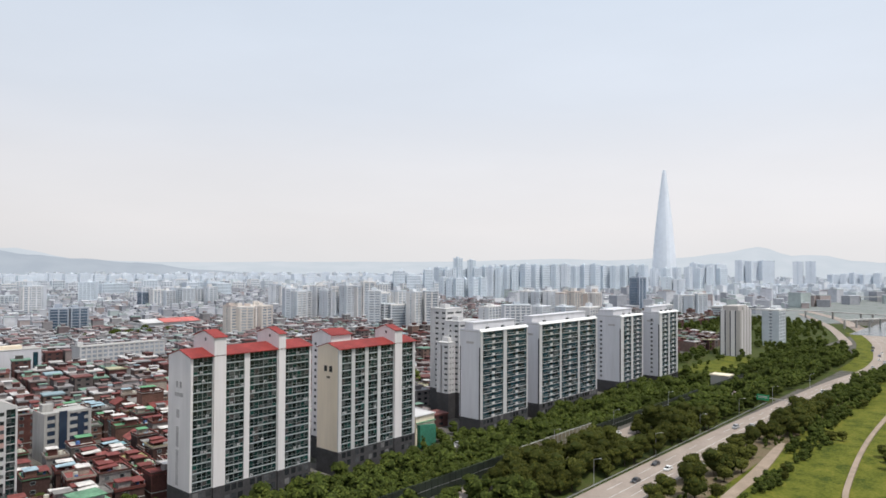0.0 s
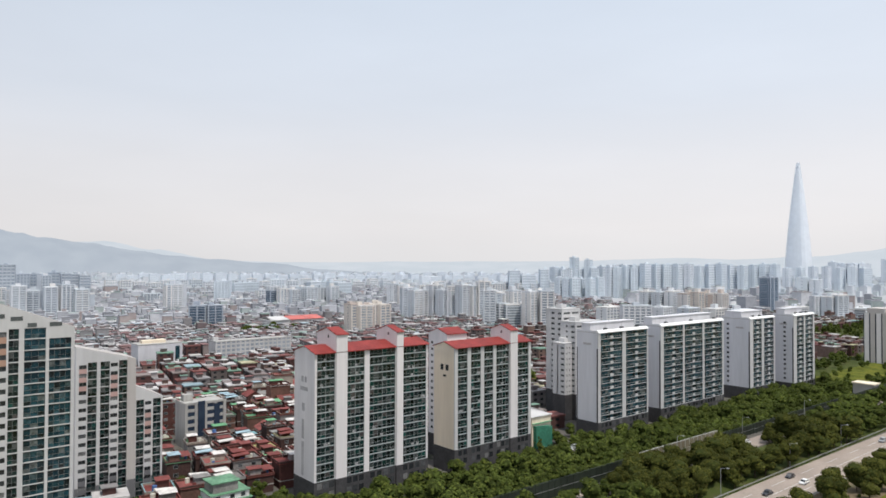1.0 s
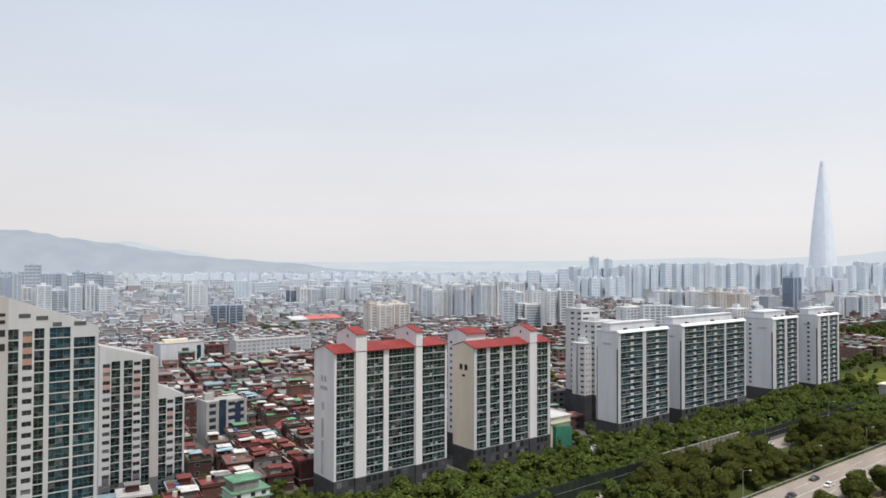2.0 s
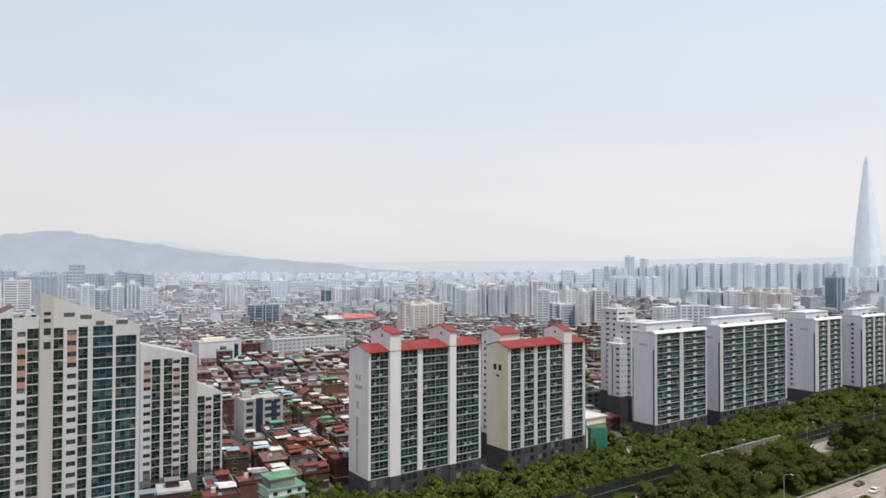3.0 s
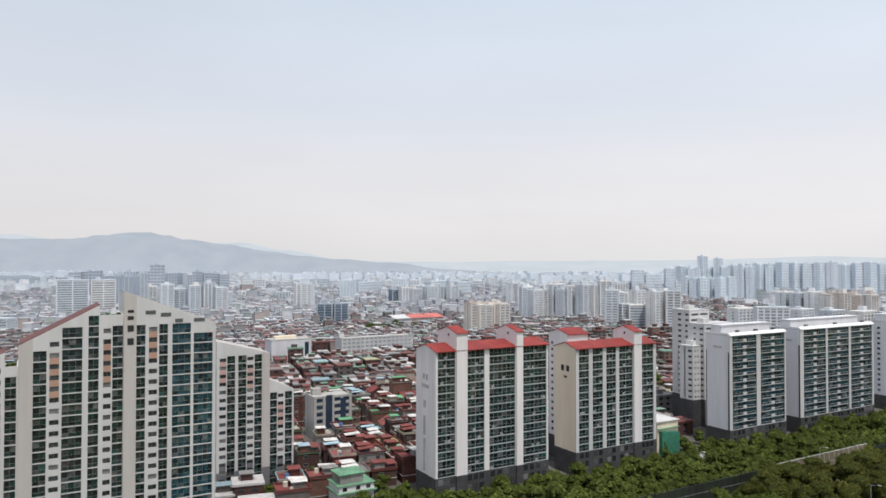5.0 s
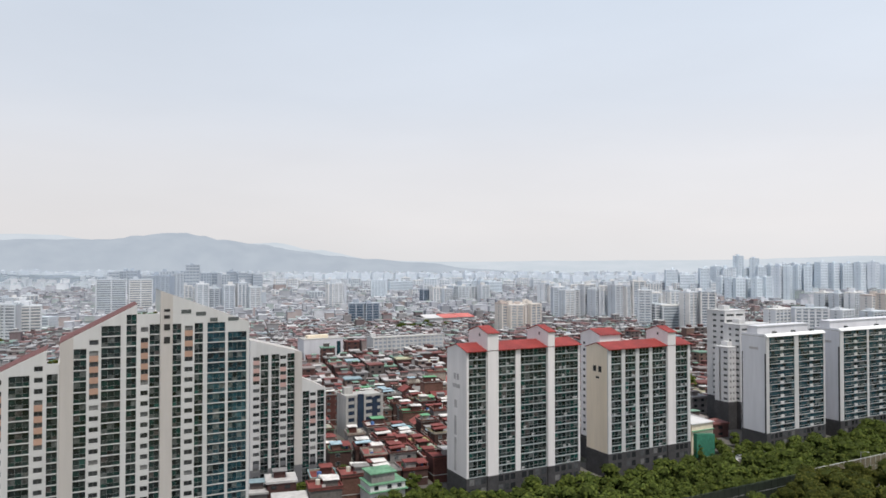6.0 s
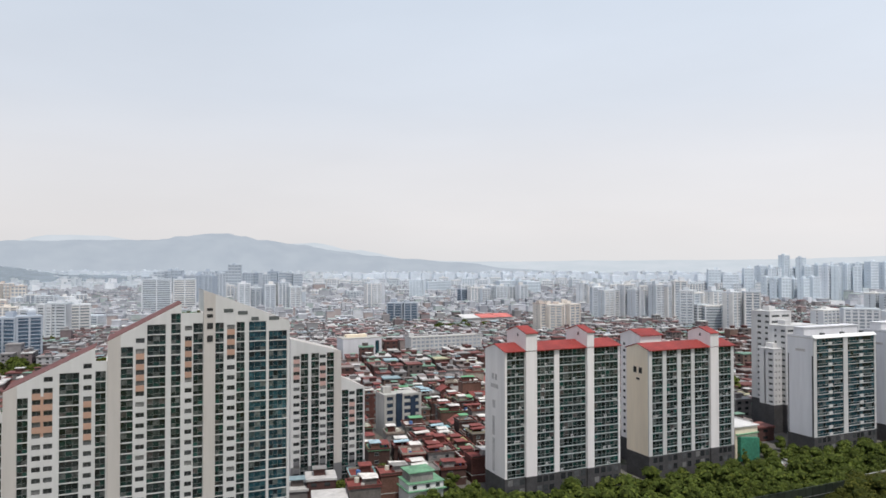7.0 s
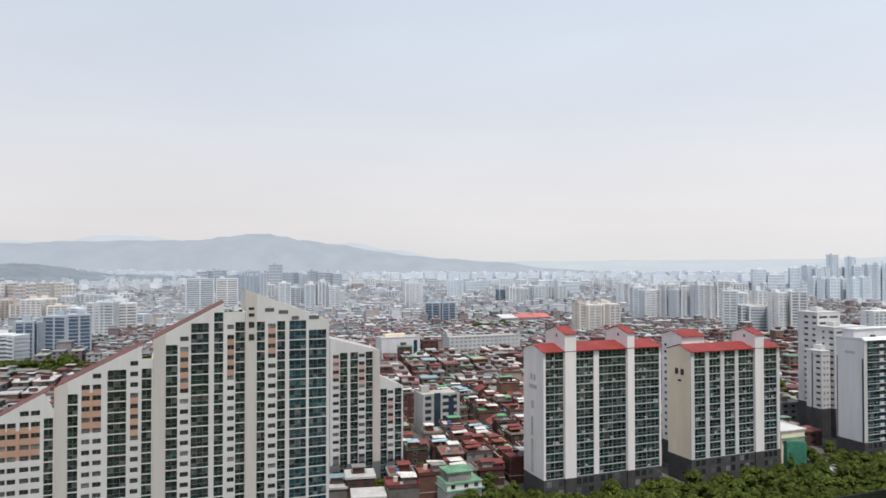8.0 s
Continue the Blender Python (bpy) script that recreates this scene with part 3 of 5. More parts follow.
    # dark core standing for the shade behind the openings, side walls and roof
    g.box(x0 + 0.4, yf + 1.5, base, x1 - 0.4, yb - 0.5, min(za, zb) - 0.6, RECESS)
    for xs in (x0, x1 - 0.35):
        z = roof(xs + 0.1)
        g.box(xs, y2, base, xs + 0.35, yb, z, WARM)
    g.box(x0, yb - 0.35, base, x1, yb, min(za, zb), WARM)
    g.box(x0, yf - 0.1, LOW, x1, yb, base, STONE)
    wing = part("wing", g, building)
    xe = flat[0] if flat else x1
    ze = za + (zb - za) * (xe - x0) / (x1 - x0)
    r = Geo()
    p = [(x0 - 0.05, yf + 0.5, za), (xe + 0.05, yf + 0.5, ze), (xe + 0.15, yb + 0.2, ze), (x0 - 0.15, yb + 0.2, za)]
    q = p + [(x, y, z + 0.16) for x, y, z in p]
    r.poly(q, [(0, 1, 5, 4), (1, 2, 6, 5), (2, 3, 7, 6), (3, 0, 4, 7), (3, 2, 1, 0), (4, 5, 6, 7)], RED_TRIM if zb > za else BEIGE)
    part("roof", r, wing, "sloping red roof slab" if zb > za else "sloping beige roof slab")
    if flat:
        part("terrace", Geo().box(flat[0], yf + 0.6, flat[1] - 0.9, x1 - 0.35, yb - 0.4, flat[1] - 0.6, ROOF_GREEN), wing, "green painted roof terrace")
    for xa, xb, zc, h, kind in spots:
        pane = WIN if kind == "small" else (GLASS_TEAL if kind == "teal" else GLASS)
        part("window", joined(xb - xa, h, "small" if kind == "small" else "plain", pane), wing, at=((xa + xb) / 2, yf + 0.25, zc))
    return wing


ST = 2.74
left_tower = thing("apartment_building", "tall white apartment building with stepped slanting red rooflines and peach panels", "apartment building", (0, 0, 0))
slanted_wing(left_tower, -43.5, -27.15, 198.2, 211, 34.6, 43.4, 34.7 + ST, ST, [(-41.6, -40.0, "small", (2, 4)), (-39.4, -37.8, "small", (2, 4)), (-37.2, -35.6, "small", (2, 4)), (-34.5, -32.8, "small", (2, 4)), (-32.1, -30.4, "small", (2, 4)), (-29.3, -27.5, "big", None)], flat=(-28.6, 38.2))
slanted_wing(left_tower, -27.1, -4.45, 197.6, 211, 43.3, 54.4, 43.1 + 2 * ST, ST, [(-24.0, -22.0, "big", None), (-20.9, -19.3, "small", (3, 6)), (-18.4, -16.7, "small", (3, 6)), (-15.0, -10.9, "big", None), (-9.7, -8.1, "small", (4, 7)), (-7.0, -4.9, "big", None)], beige=(-27.1, -24.2), flat=(-7.2, 49.6))
slanted_wing(left_tower, -4.4, 18.7, 197.3, 211, 54.5, 66.6, 59.9, ST, [(-1.2, 1.4, "big", None), (2.3, 4.1, "small", (4, 7)), (5.0, 9.2, "big", None), (10.8, 12.9, "big", None), (14.2, 15.7, "small", (3, 6)), (16.3, 18.5, "big", None)], beige=(-4.4, -1.4), flat=(13.2, 61.2))
w4 = slanted_wing(left_tower, 18.75, 41.7, 197.0, 211, 67.1, 58.1, 57.1, ST, [(21.9, 23.8, "big", None), (24.9, 26.7, "small", (1, 3)), (27.4, 29.3, "big", None), (30.7, 35.1, "teal", None), (36.1, 40.8, "teal", None)], beige=(18.75, 21.8))
for i, (dz, hh) in enumerate(((62.0, 0.7), (60.3, 0.9), (57.6, 1.6), (54.2, 1.7))):
    part("sign_bar", Geo().box(19.6, 196.8, dz - hh / 2, 21.1, 196.87, dz + hh / 2, TEXTBAR), w4, "dark painted sign marking")
# flat dark panels stand for the shade inside openings; the wall is closed
for xa, xb, z in ((23.9, 26.4, 61.6), (27.6, 30.2, 60.9), (31.2, 33.2, 59.2), (36.0, 38.8, 59.2)):
    part("roof_opening", Geo().box(xa, 196.93, z - 0.55, xb, 196.99, z + 0.45, CORE), w4, "dark panel painted as a shaded opening under the roofline")

mid_tower = thing("apartment_building", "white slanted-roof apartment building with pink panels and grey base", "apartment building", (0, 0, 0))
slanted_wing(mid_tower, 51.4, 69.3, 241, 254, 48.0, 43.0, 41.6, 2.70, [(52.5, 54.4, "small", (1, 3)), (55.0, 57.4, "big", None), (58.7, 61.2, "big", None), (61.7, 63.6, "small", (2, 4)), (64.2, 66.5, "big", None)], beige=(66.6, 69.3), base=LOW + 1.2, grey=4.0, peach=PINK)
slanted_wing(mid_tower, 69.4, 78.0, 241.2, 254, 33.9, 29.8, 28.0, 2.70, [(69.7, 71.9, "big", None), (72.4, 74.2, "small", (2, 4)), (75.0, 77.3, "big", None)], base=LOW + 1.2, grey=4.0, peach=PINK)


def balcony_block(name_label, x0, x1, yf, yb, z0, z1, floors, bays, kind, pane, wall, roof="gable", piers=None, category="apartment building", deep=0.5):
    """A slab block: glazed bays between piers, a slab edge at every floor, blank gable ends, dark stone base."""
    b = thing("apartment_building", name_label, category)
    storey = (z1 - z0) / floors
    g = Geo()
    y2 = yf + deep
    edges = [x0] + [e for bay in bays for e in bay] + [x1]
    for a, c in zip(edges[0::2], edges[1::2]):
        if c - a > 0.05:
            g.box(a, yf, z0, c, y2, z1, piers or wall)
    for a, c in bays:
        for k in range(floors + 1):
            z = z0 + storey * k
            g.box(a, yf + 0.08, max(z - 0.12, z0), c, y2, min(z + 0.1, z1), PALE)
    g.box(x0, y2, z0, x0 + 0.3, yb, z1, wall).box(x1 - 0.3, y2, z0, x1, yb, z1, wall).box(x0 + 0.3, yb - 0.3, z0, x1 - 0.3, yb, z1, wall)
    # dark core and inner slabs paint shade into the depth of the bays
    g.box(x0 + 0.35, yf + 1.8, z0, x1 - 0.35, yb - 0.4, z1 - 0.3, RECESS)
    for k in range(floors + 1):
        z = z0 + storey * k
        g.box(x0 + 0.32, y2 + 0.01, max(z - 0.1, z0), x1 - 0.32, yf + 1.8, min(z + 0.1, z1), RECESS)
    part("wall", g, b)
    base = part("base", Geo().box(x0 - 0.05, yf - 0.05, LOW, x1 + 0.05, yb + 0.05, z0, STONE), b, "dark stone base storeys")
    for a, c in bays:
        n = max(2, round((c - a) / 2.6))
        for i in range(n):
            xc = a + (c - a) * (i + 0.5) / n
            for drop in (0.5, 3.6):
                part("window", Geo().box(xc - 0.9, yf - 0.1, z0 - drop - 1.9, xc + 0.9, yf - 0.053, z0 - drop, WIN), base)
    if roof == "gable":
        part("gable", Geo().gable(x0, x1, yf, yb, z1, 1.9, wall), b)
        part("roof", Geo().pitched(x0, x1, yf, yb, z1 + 0.05, 1.9, 0.25, 0.7, RED_TILE), b, "red tiled pitched roof")
    else:
        part("roof", Geo().box(x0, yf - 0.05, z1, x1, yb, z1 + 0.25, CONCRETE).poly([(x0, yf - 0.45, z1), (x1, yf - 0.45, z1), (x1, yf - 0.45, z1 + 0.3), (x0, yf - 0.45, z1 + 0.3), (x0, yf + 0.9, z1 + 1.35), (x1, yf + 0.9, z1 + 1.35), (x0, yf + 0.9, z1 + 0.25), (x1, yf + 0.9, z1 + 0.25)], [(0, 1, 2, 3), (3, 2, 5, 4), (4, 5, 7, 6), (0, 3, 4, 6), (2, 1, 7, 5), (6, 7, 1, 0)], mat_parapet).box(x0, yb - 0.3, z1 + 0.25, x1, yb, z1 + 1.1, wall).box(x0, yf + 0.92, z1 + 0.25, x0 + 0.3, yb - 0.3, z1 + 1.1, wall).box(x1 - 0.3, yf + 0.92, z1 + 0.25, x1, yb - 0.3, z1 + 1.1, wall), b, "flat grey roof with a white parapet")
    for a, c in bays:
        for k in range(floors):
            zc = z0 + storey * (k + 0.5)
            _, _, fm, pm = glazing(c - a, storey - 0.22, kind, pane)
            w = part("window", fm, b, at=((a + c) / 2, yf + 0.28, zc))
            part("pane", pm, w)
    return b


def air_units(b, bays, yf, z0, storey, floors, n, seed):
    """Small white outdoor units fixed to some balcony fronts."""
    rng = random.Random(seed)
    unit = Geo().box(-0.42, -0.34, -0.32, 0.42, 0.0, 0.32, WHITE).box(-0.26, -0.36, -0.24, 0.26, -0.342, 0.24, DARKFRAME).mesh("air_unit")
    for i in range(n):
        a, c = rng.choice(bays)
        part("air_unit", unit, b, at=(rng.uniform(a + 0.6, c - 0.6), yf + 0.16, z0 + storey * rng.randrange(floors) + 0.62))


def stair_tower(b, x0, x1, yf, yb, z0, z1, wall, foot=4.2):
    t = part("stair_tower", Geo().box(x0, yf - 0.7, LOW, x1, yf + 0.02, foot, STONE).box(x0, yf - 0.7, foot, x1, yf + 0.02, z0 - 4, wall).box(x0, yf - 0.7, z0 - 4, x1, yb, z1, wall).gable(x0, x1, yf - 0.7, yb, z1, 1.9, wall), b)
    part("roof", Geo().pitched(x0, x1, yf - 0.7, yb, z1 + 0.05, 1.9, 0.22, 0.4, RED_TILE), t, "small red tiled roof")
    part("vent", Geo().box(x0 - 0.05, yf + 4.2, z1 - 1.3, x0 - 0.002, yf + 5.0, z1 - 0.3, TEXTBAR), t, "dark vent panel")


b1 = balcony_block("white slab apartment block with green-tinted balconies and red tiled roof", 111.8, 158.0, 199.0, 212.6, 4.2, 45.3, 15,
                   [(112.6, 119.3), (123.7, 130.8), (132.8, 143.6), (146.6, 157.3)], "balcony", GLASS, WARM)
air_units(b1, [(112.6, 119.3), (123.7, 130.8), (132.8, 143.6), (146.6, 157.3)], 199.0, 4.2, 2.74, 15, 34, 1)
stair_tower(b1, 119.4, 123.6, 199.0, 211, 45.3, 51.0, WARM)
stair_tower(b1, 143.7, 146.5, 199.0, 211, 45.3, 50.4, WARM)
for y, z, w, h in ((207.0, 36.5, 1.5, 2.0), (204.9, 36.5, 1.2, 2.0), (206.0, 33.4, 5.0, 1.3), (206.4, 27.4, 1.8, 2.6), (206.6, 20.2, 1.6, 6.4), (206.6, 10.6, 1.6, 11.0)):
    part("sign_bar", Geo().box(111.74, y - w / 2, z - h / 2, 111.797, y + w / 2, z + h / 2, GREYBAR), b1, "faded grey painted marking")
b2 = balcony_block("cream gabled apartment block with striped balconies and red tiled roof", 172.6, 214.2, 201.0, 213.5, 4.0, 42.3, 14,
                   [(174.1, 179.1), (180.8, 186.0), (187.7, 192.7), (194.3, 201.5), (205.8, 212.8)], "balcony", GLASS, CREAM, piers=WHITE)
air_units(b2, [(174.1, 179.1), (180.8, 186.0), (187.7, 192.7), (194.3, 201.5), (205.8, 212.8)], 201.0, 4.0, 2.735, 14, 30, 2)
stair_tower(b2, 201.6, 205.7, 201.0, 212, 42.3, 47.4, WARM)
for y, z, w, h in ((205.6, 34.6, 1.7, 2.2), (208.6, 34.6, 1.7, 2.2), (207.0, 31.4, 1.8, 0.8)):
    part("sign_bar", Geo().box(172.53, y - w / 2, z - h / 2, 172.597, y + w / 2, z + h / 2, TEXTBAR), b2, "dark painted sign marking")
b2b = balcony_block("white rear apartment block with small stair windows and red roof", 183.0, 193.5, 218.0, 230.0, 4.0, 45.6, 15,
                    [], "balcony", GLASS, WARM)
for k in range(14):
    w = part("window", Geo().box(182.88, 227.0, 6.0 + 2.7 * k, 182.99, 228.2, 7.0 + 2.7 * k, DARKFRAME), b2b)
    part("pane", Geo().box(182.86, 227.12, 6.1 + 2.7 * k, 182.878, 228.08, 6.9 + 2.7 * k, WIN), w)


def flat_block(label, x0, x1, z1, floors, bays, yf=199.0, yb=211.5, z0=2.6):
    b = balcony_block(label, x0, x1, yf, yb, z0, z1, floors, bays, "rail", GLASS_TEAL, COOL, roof="flat", piers=WHITE)
    part("gable_stripe", Geo().box(x0 - 0.06, yf + 0.2, z0, x0 - 0.003, yf + 0.9, z1 - 7, STONE).box(x0 - 0.06, yb - 0.7, z0, x0 - 0.003, yb - 0.3, z1 - 7, STONE), b, "dark vertical stripe")
    part("gable_sign", Geo().box(x0 - 0.05, yf + 4.0, z1 - 5.6, x0 - 0.003, yf + 8.5, z1 - 4.6, GREYBAR), b, "faded grey painted marking")
    pent = part("penthouse", Geo().box(x0 + 3, yf + 6.8, z1 + 0.25, x1 - 2, yb - 0.6, z1 + 3.8, COOL).box(x0 + 2.6, yf + 6.4, z1 + 3.8, x1 - 1.6, yb - 0.4, z1 + 4.1, COOL), b, "grey rooftop plant room")
    for i in range(3):
        x = x0 + 8 + i * (x1 - x0 - 14) / 2
        part("antenna", Geo().box(x, yf + 2.2, z1 + 0.25, x + 1.6, yf + 3.4, z1 + 1.9, CORE).tube((x + 0.8, yf + 2.8, z1 + 1.9), (x + 0.8, yf + 2.8, z1 + 4.2), 0.06, 0.04, 6, STEEL), b)
    return b


b3 = flat_block("cool-grey slab apartment block with teal balconies and white parapet", 256.2, 294.8, 42.9, 14, [(258.0, 274.3), (276.9, 294.0)])
b4 = flat_block("long grey apartment block with three teal balcony bays", 305.6, 366.2, 43.2, 14, [(308.2, 325.8), (327.2, 344.8), (346.4, 365.0)])
b5 = flat_block("grey apartment block with narrow blue-glass balconies and stair windows", 396.2, 426.9, 42.2, 14, [(400.0, 410.4), (413.1, 425.5)], yb=216.5)
for k in range(13):
    w = part("window", Geo().box(396.1, 211.8, 4.6 + 2.8 * k, 396.19, 213.2, 5.8 + 2.8 * k, DARKFRAME), b5)
    part("pane", Geo().box(396.08, 211.9, 4.7 + 2.8 * k, 396.098, 213.1, 5.7 + 2.8 * k, WIN), w)
b6 = flat_block("white end block with a column of small gable windows", 433.0, 462.0, 43.0, 14, [(437.0, 447.0), (449.0, 460.0)], yf=190.5, yb=203.0)
for k in range(13):
    w = part("window", Geo().box(432.9, 195.2, 4.6 + 2.8 * k, 432.99, 196.6, 5.8 + 2.8 * k, DARKFRAME), b6)
    part("pane", Geo().box(432.88, 195.3, 4.7 + 2.8 * k, 432.898, 196.5, 5.7 + 2.8 * k, WIN), w)


def banded_block(x0, x1, yf, yb, z1, floors, label):
    """White block with long window bands on every floor."""
    b = thing("apartment_building", label, "apartment building")
    z0 = 8.0
    st = (z1 - z0) / floors
    g = Geo()
    # dark core seen between the bands, its shade is in the colour
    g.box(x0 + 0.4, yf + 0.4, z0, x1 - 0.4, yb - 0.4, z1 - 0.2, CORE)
    for k in range(floors + 1):
        z = z0 + st * k
        g.box(x0, yf, max(z - 0.85, z0), x1, yb, min(z + 0.85, z1 + 0.8), WHITE)
    for x in (x0, (x0 + x1) / 2 - 0.6, x1 - 1.2):
        g.box(x - 0.02, yf - 0.02, z0, x + 1.2, yf + 0.6, z1, WHITE)
    g.box(x0 - 0.02, yb - 3.4, z0, x0 + 0.5, yb + 0.02, z1, WHITE).box(x0 - 0.02, yf + 3.0, z0, x0 + 0.5, yf + 5.2, z1, WHITE)
    part("wall", g, b)
    part("base", Geo().box(x0 - 0.1, yf - 0.1, LOW, x1 + 0.1, yb + 0.1, z0, STONE), b, "dark stone podium")
    part("roof", Geo().box(x0 - 0.2, yf - 0.2, z1 + 0.8, x1 + 0.2, yb + 0.2, z1 + 1.1, WHITE).box(x0 + 3, yf + 3, z1 + 1.1, x0 + 7, yf + 7, z1 + 3.2, WHITE), b, "flat white roof with a stair head")
    return b


banded_block(281.5, 296.0, 242, 253, 49.6, 15, "white zigzag apartment block with dark window bands")
banded_block(279.0, 300.0, 231, 241.0, 43.6, 13, "white apartment block with long dark window bands")
banded_block(273.2, 278.6, 233, 241.0, 33.0, 9, "low white stair block with dark window bands")

# ---------------------------------------------------------------- far towers
TOWER_MATS = {}
BUILT = []


def tower_mats(style):
    if not TOWER_MATS:
        # blue, slate and pale styles hold distance haze in paint and windows
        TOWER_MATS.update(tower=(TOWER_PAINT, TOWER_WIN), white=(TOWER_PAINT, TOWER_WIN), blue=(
            mat("haze_blue_tower_paint", (0.5, 0.55, 0.62), 0.8, grain=0.05, size=6, stain=0.08, wide=60, palette=[(40, (0.64, 0.70, 0.75)), (30, (0.58, 0.64, 0.70)), (30, (0.70, 0.74, 0.79))]),
            mat("haze_blue_tower_window", (0.46, 0.52, 0.58), 0.3, grain=0.08, size=6, stain=0.1, wide=60, spec=0.5)),
            slate=(mat("haze_slate_tower_paint", (0.5, 0.55, 0.62), 0.8, grain=0.05, size=6, stain=0.08, wide=60, palette=[(40, (0.46, 0.51, 0.57)), (30, (0.40, 0.45, 0.52)), (30, (0.54, 0.58, 0.63))]),
            mat("haze_slate_tower_window", (0.30, 0.35, 0.41), 0.3, grain=0.08, size=6, stain=0.1, wide=60, spec=0.5)),
            pale=(mat("haze_pale_tower_paint", (0.72, 0.76, 0.80), 0.8, grain=0.04, size=10, stain=0.06, wide=90, palette=[(50, (0.70, 0.74, 0.79)), (50, (0.64, 0.69, 0.75))]), mat("haze_pale_tower_window", (0.58, 0.64, 0.70), 0.4, grain=0.05, size=10, stain=0.06, wide=90)),
            cream=(mat("cream_tower_paint", (0.7, 0.64, 0.56), 0.8, grain=0.05, size=5, stain=0.1, wide=50, palette=[(40, (0.62, 0.575, 0.53)), (30, (0.52, 0.45, 0.41)), (30, (0.68, 0.66, 0.64))]), TOWER_WIN),
            slab=(TOWER_PAINT, mat("band_window", (0.25, 0.28, 0.31), 0.3, grain=0.2, size=4, stain=0.2, wide=40, spec=0.5)),
            office=(mat("office_core", (0.36, 0.40, 0.46), 0.7, grain=0.05, size=5, stain=0.1, wide=50), mat("office_glass", (0.10, 0.15, 0.21), 0.2, grain=0.2, size=6, stain=0.25, wide=40, spec=0.5)))
    return TOWER_MATS[style]


def tower_block(x, y, w, d, h, style, label, turn=0.0, group=""):
    """A distant block: walls, recessed-looking window strips that stand in real bays, stair head and tank on the roof."""
    paint, win = tower_mats(style)
    b = thing("office_building" if style == "office" else "apartment_tower", label, "office building" if style == "office" else "apartment building", group=group)
    foot = ground_z(x, y)
    h -= foot
    b.matrix_basis = pose(x, y, foot, 0, 0, turn)
    far = math.hypot(x, y)
    BUILT.append((x, y, max(w, d) / 2 + 5))
    st = 2.8 if far < 1300 else 5.6
    n = max(3, int(h / st))
    st = h / n
    g, q, fins = Geo(), Geo(), Geo()
    g.box(-w / 2 + 0.5, -d / 2 + 0.5, 0, w / 2 - 0.5, d / 2, h - 0.4, win)
    part("end_wall", Geo().box(w / 2 - 0.5, -d / 2, 0, w / 2, d / 2, h - 0.9, paint), b)
    part("roof", Geo().box(-w / 2, -d / 2, h - 0.9, w / 2, d / 2 + 0.02, h + 0.6, paint), b)
    horizontal = style in ("slab", "office")
    if horizontal:
        for k in range(n):
            z = st * k
            q.box(-w / 2, -d / 2, z, w / 2, d / 2 + 0.02, z + st * (0.42 if style == "slab" else 0.2), paint)
        for i in range(3):
            xx = -w / 2 + (w - 1.4) * i / 2
            fins.box(xx, -d / 2 - 0.05, 0, xx + 1.4, -d / 2 + 0.6, h - 0.9, paint)
    else:
        bays = max(2, int(w / 5.5))
        for i in range(bays + 1):
            xx = -w / 2 + (w - 1.5) * i / bays
            fins.box(xx, -d / 2, 0, xx + 1.5, -d / 2 + 0.7, h - 0.9, paint)
        fins.box(-w / 2, -d / 2 + 0.7, 0, -w / 2 + 0.6, -d / 2 + d * 0.42, h - 0.9, paint).box(-w / 2, d / 2 - d * 0.42, 0, -w / 2 + 0.6, d / 2, h - 0.9, paint)
        for k in range(n):
            z = st * k
            q.box(-w / 2 + 0.1, -d / 2 + 0.2, z, w / 2 - 0.5, -d / 2 + 0.55, z + st * 0.36, paint)
            q.box(-w / 2 + 0.2, -d / 2 + d * 0.40, z, -w / 2 + 0.55, d / 2 - d * 0.40, z + st * 0.5, paint)
    part("wall", g, b)
    if q.f:
        part("slab_edges", q, b, kind="stuff")
    part("pier_set", fins, b, kind="stuff")
    hx = random.uniform(-0.25, 0.2) * w
    part("stair_head", Geo().box(hx - 3, -2, h + 0.6, hx + 3, 3, h + random.uniform(2.5, 5.0), paint), b)
    return b


def tower_row(xa, ya, xb, yb, n, w, d, ha, hb, label, style="tower", jitter=6.0, vary=0.06):
    for i in range(n):
        t = (i + 0.5) / n if n > 1 else 0.5
        x, y = xa + (xb - xa) * t, ya + (yb - ya) * t
        j = random.uniform(-1, 1)
        along = Vector((x, y)).normalized()
        x, y = x + along.x * j * jitter * 1.5, y + along.y * j * jitter * 1.5
        h = (ha + (hb - ha) * t) * (1 - random.uniform(0, 2) * vary)
        tower_block(x, y, w * random.uniform(0.85, 1.1), d, max(h, 12), style, label, random.choice((0, 0, 0, -24, -38, 12)) + random.uniform(-3, 3), group=label)


random.seed(11)
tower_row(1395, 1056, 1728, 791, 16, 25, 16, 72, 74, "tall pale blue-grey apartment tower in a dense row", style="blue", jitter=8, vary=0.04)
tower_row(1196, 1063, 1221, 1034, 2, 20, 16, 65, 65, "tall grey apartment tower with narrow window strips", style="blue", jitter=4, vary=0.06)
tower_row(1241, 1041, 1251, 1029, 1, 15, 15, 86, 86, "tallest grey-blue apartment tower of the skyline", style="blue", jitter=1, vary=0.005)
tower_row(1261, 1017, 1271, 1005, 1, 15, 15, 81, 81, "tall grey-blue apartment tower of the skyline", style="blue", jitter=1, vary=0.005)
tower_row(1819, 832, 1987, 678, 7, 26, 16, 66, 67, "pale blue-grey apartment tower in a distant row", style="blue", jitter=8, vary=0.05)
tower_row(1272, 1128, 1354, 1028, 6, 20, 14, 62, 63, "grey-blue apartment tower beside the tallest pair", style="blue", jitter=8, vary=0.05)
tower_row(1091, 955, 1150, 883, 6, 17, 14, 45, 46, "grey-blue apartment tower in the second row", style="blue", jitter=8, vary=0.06)
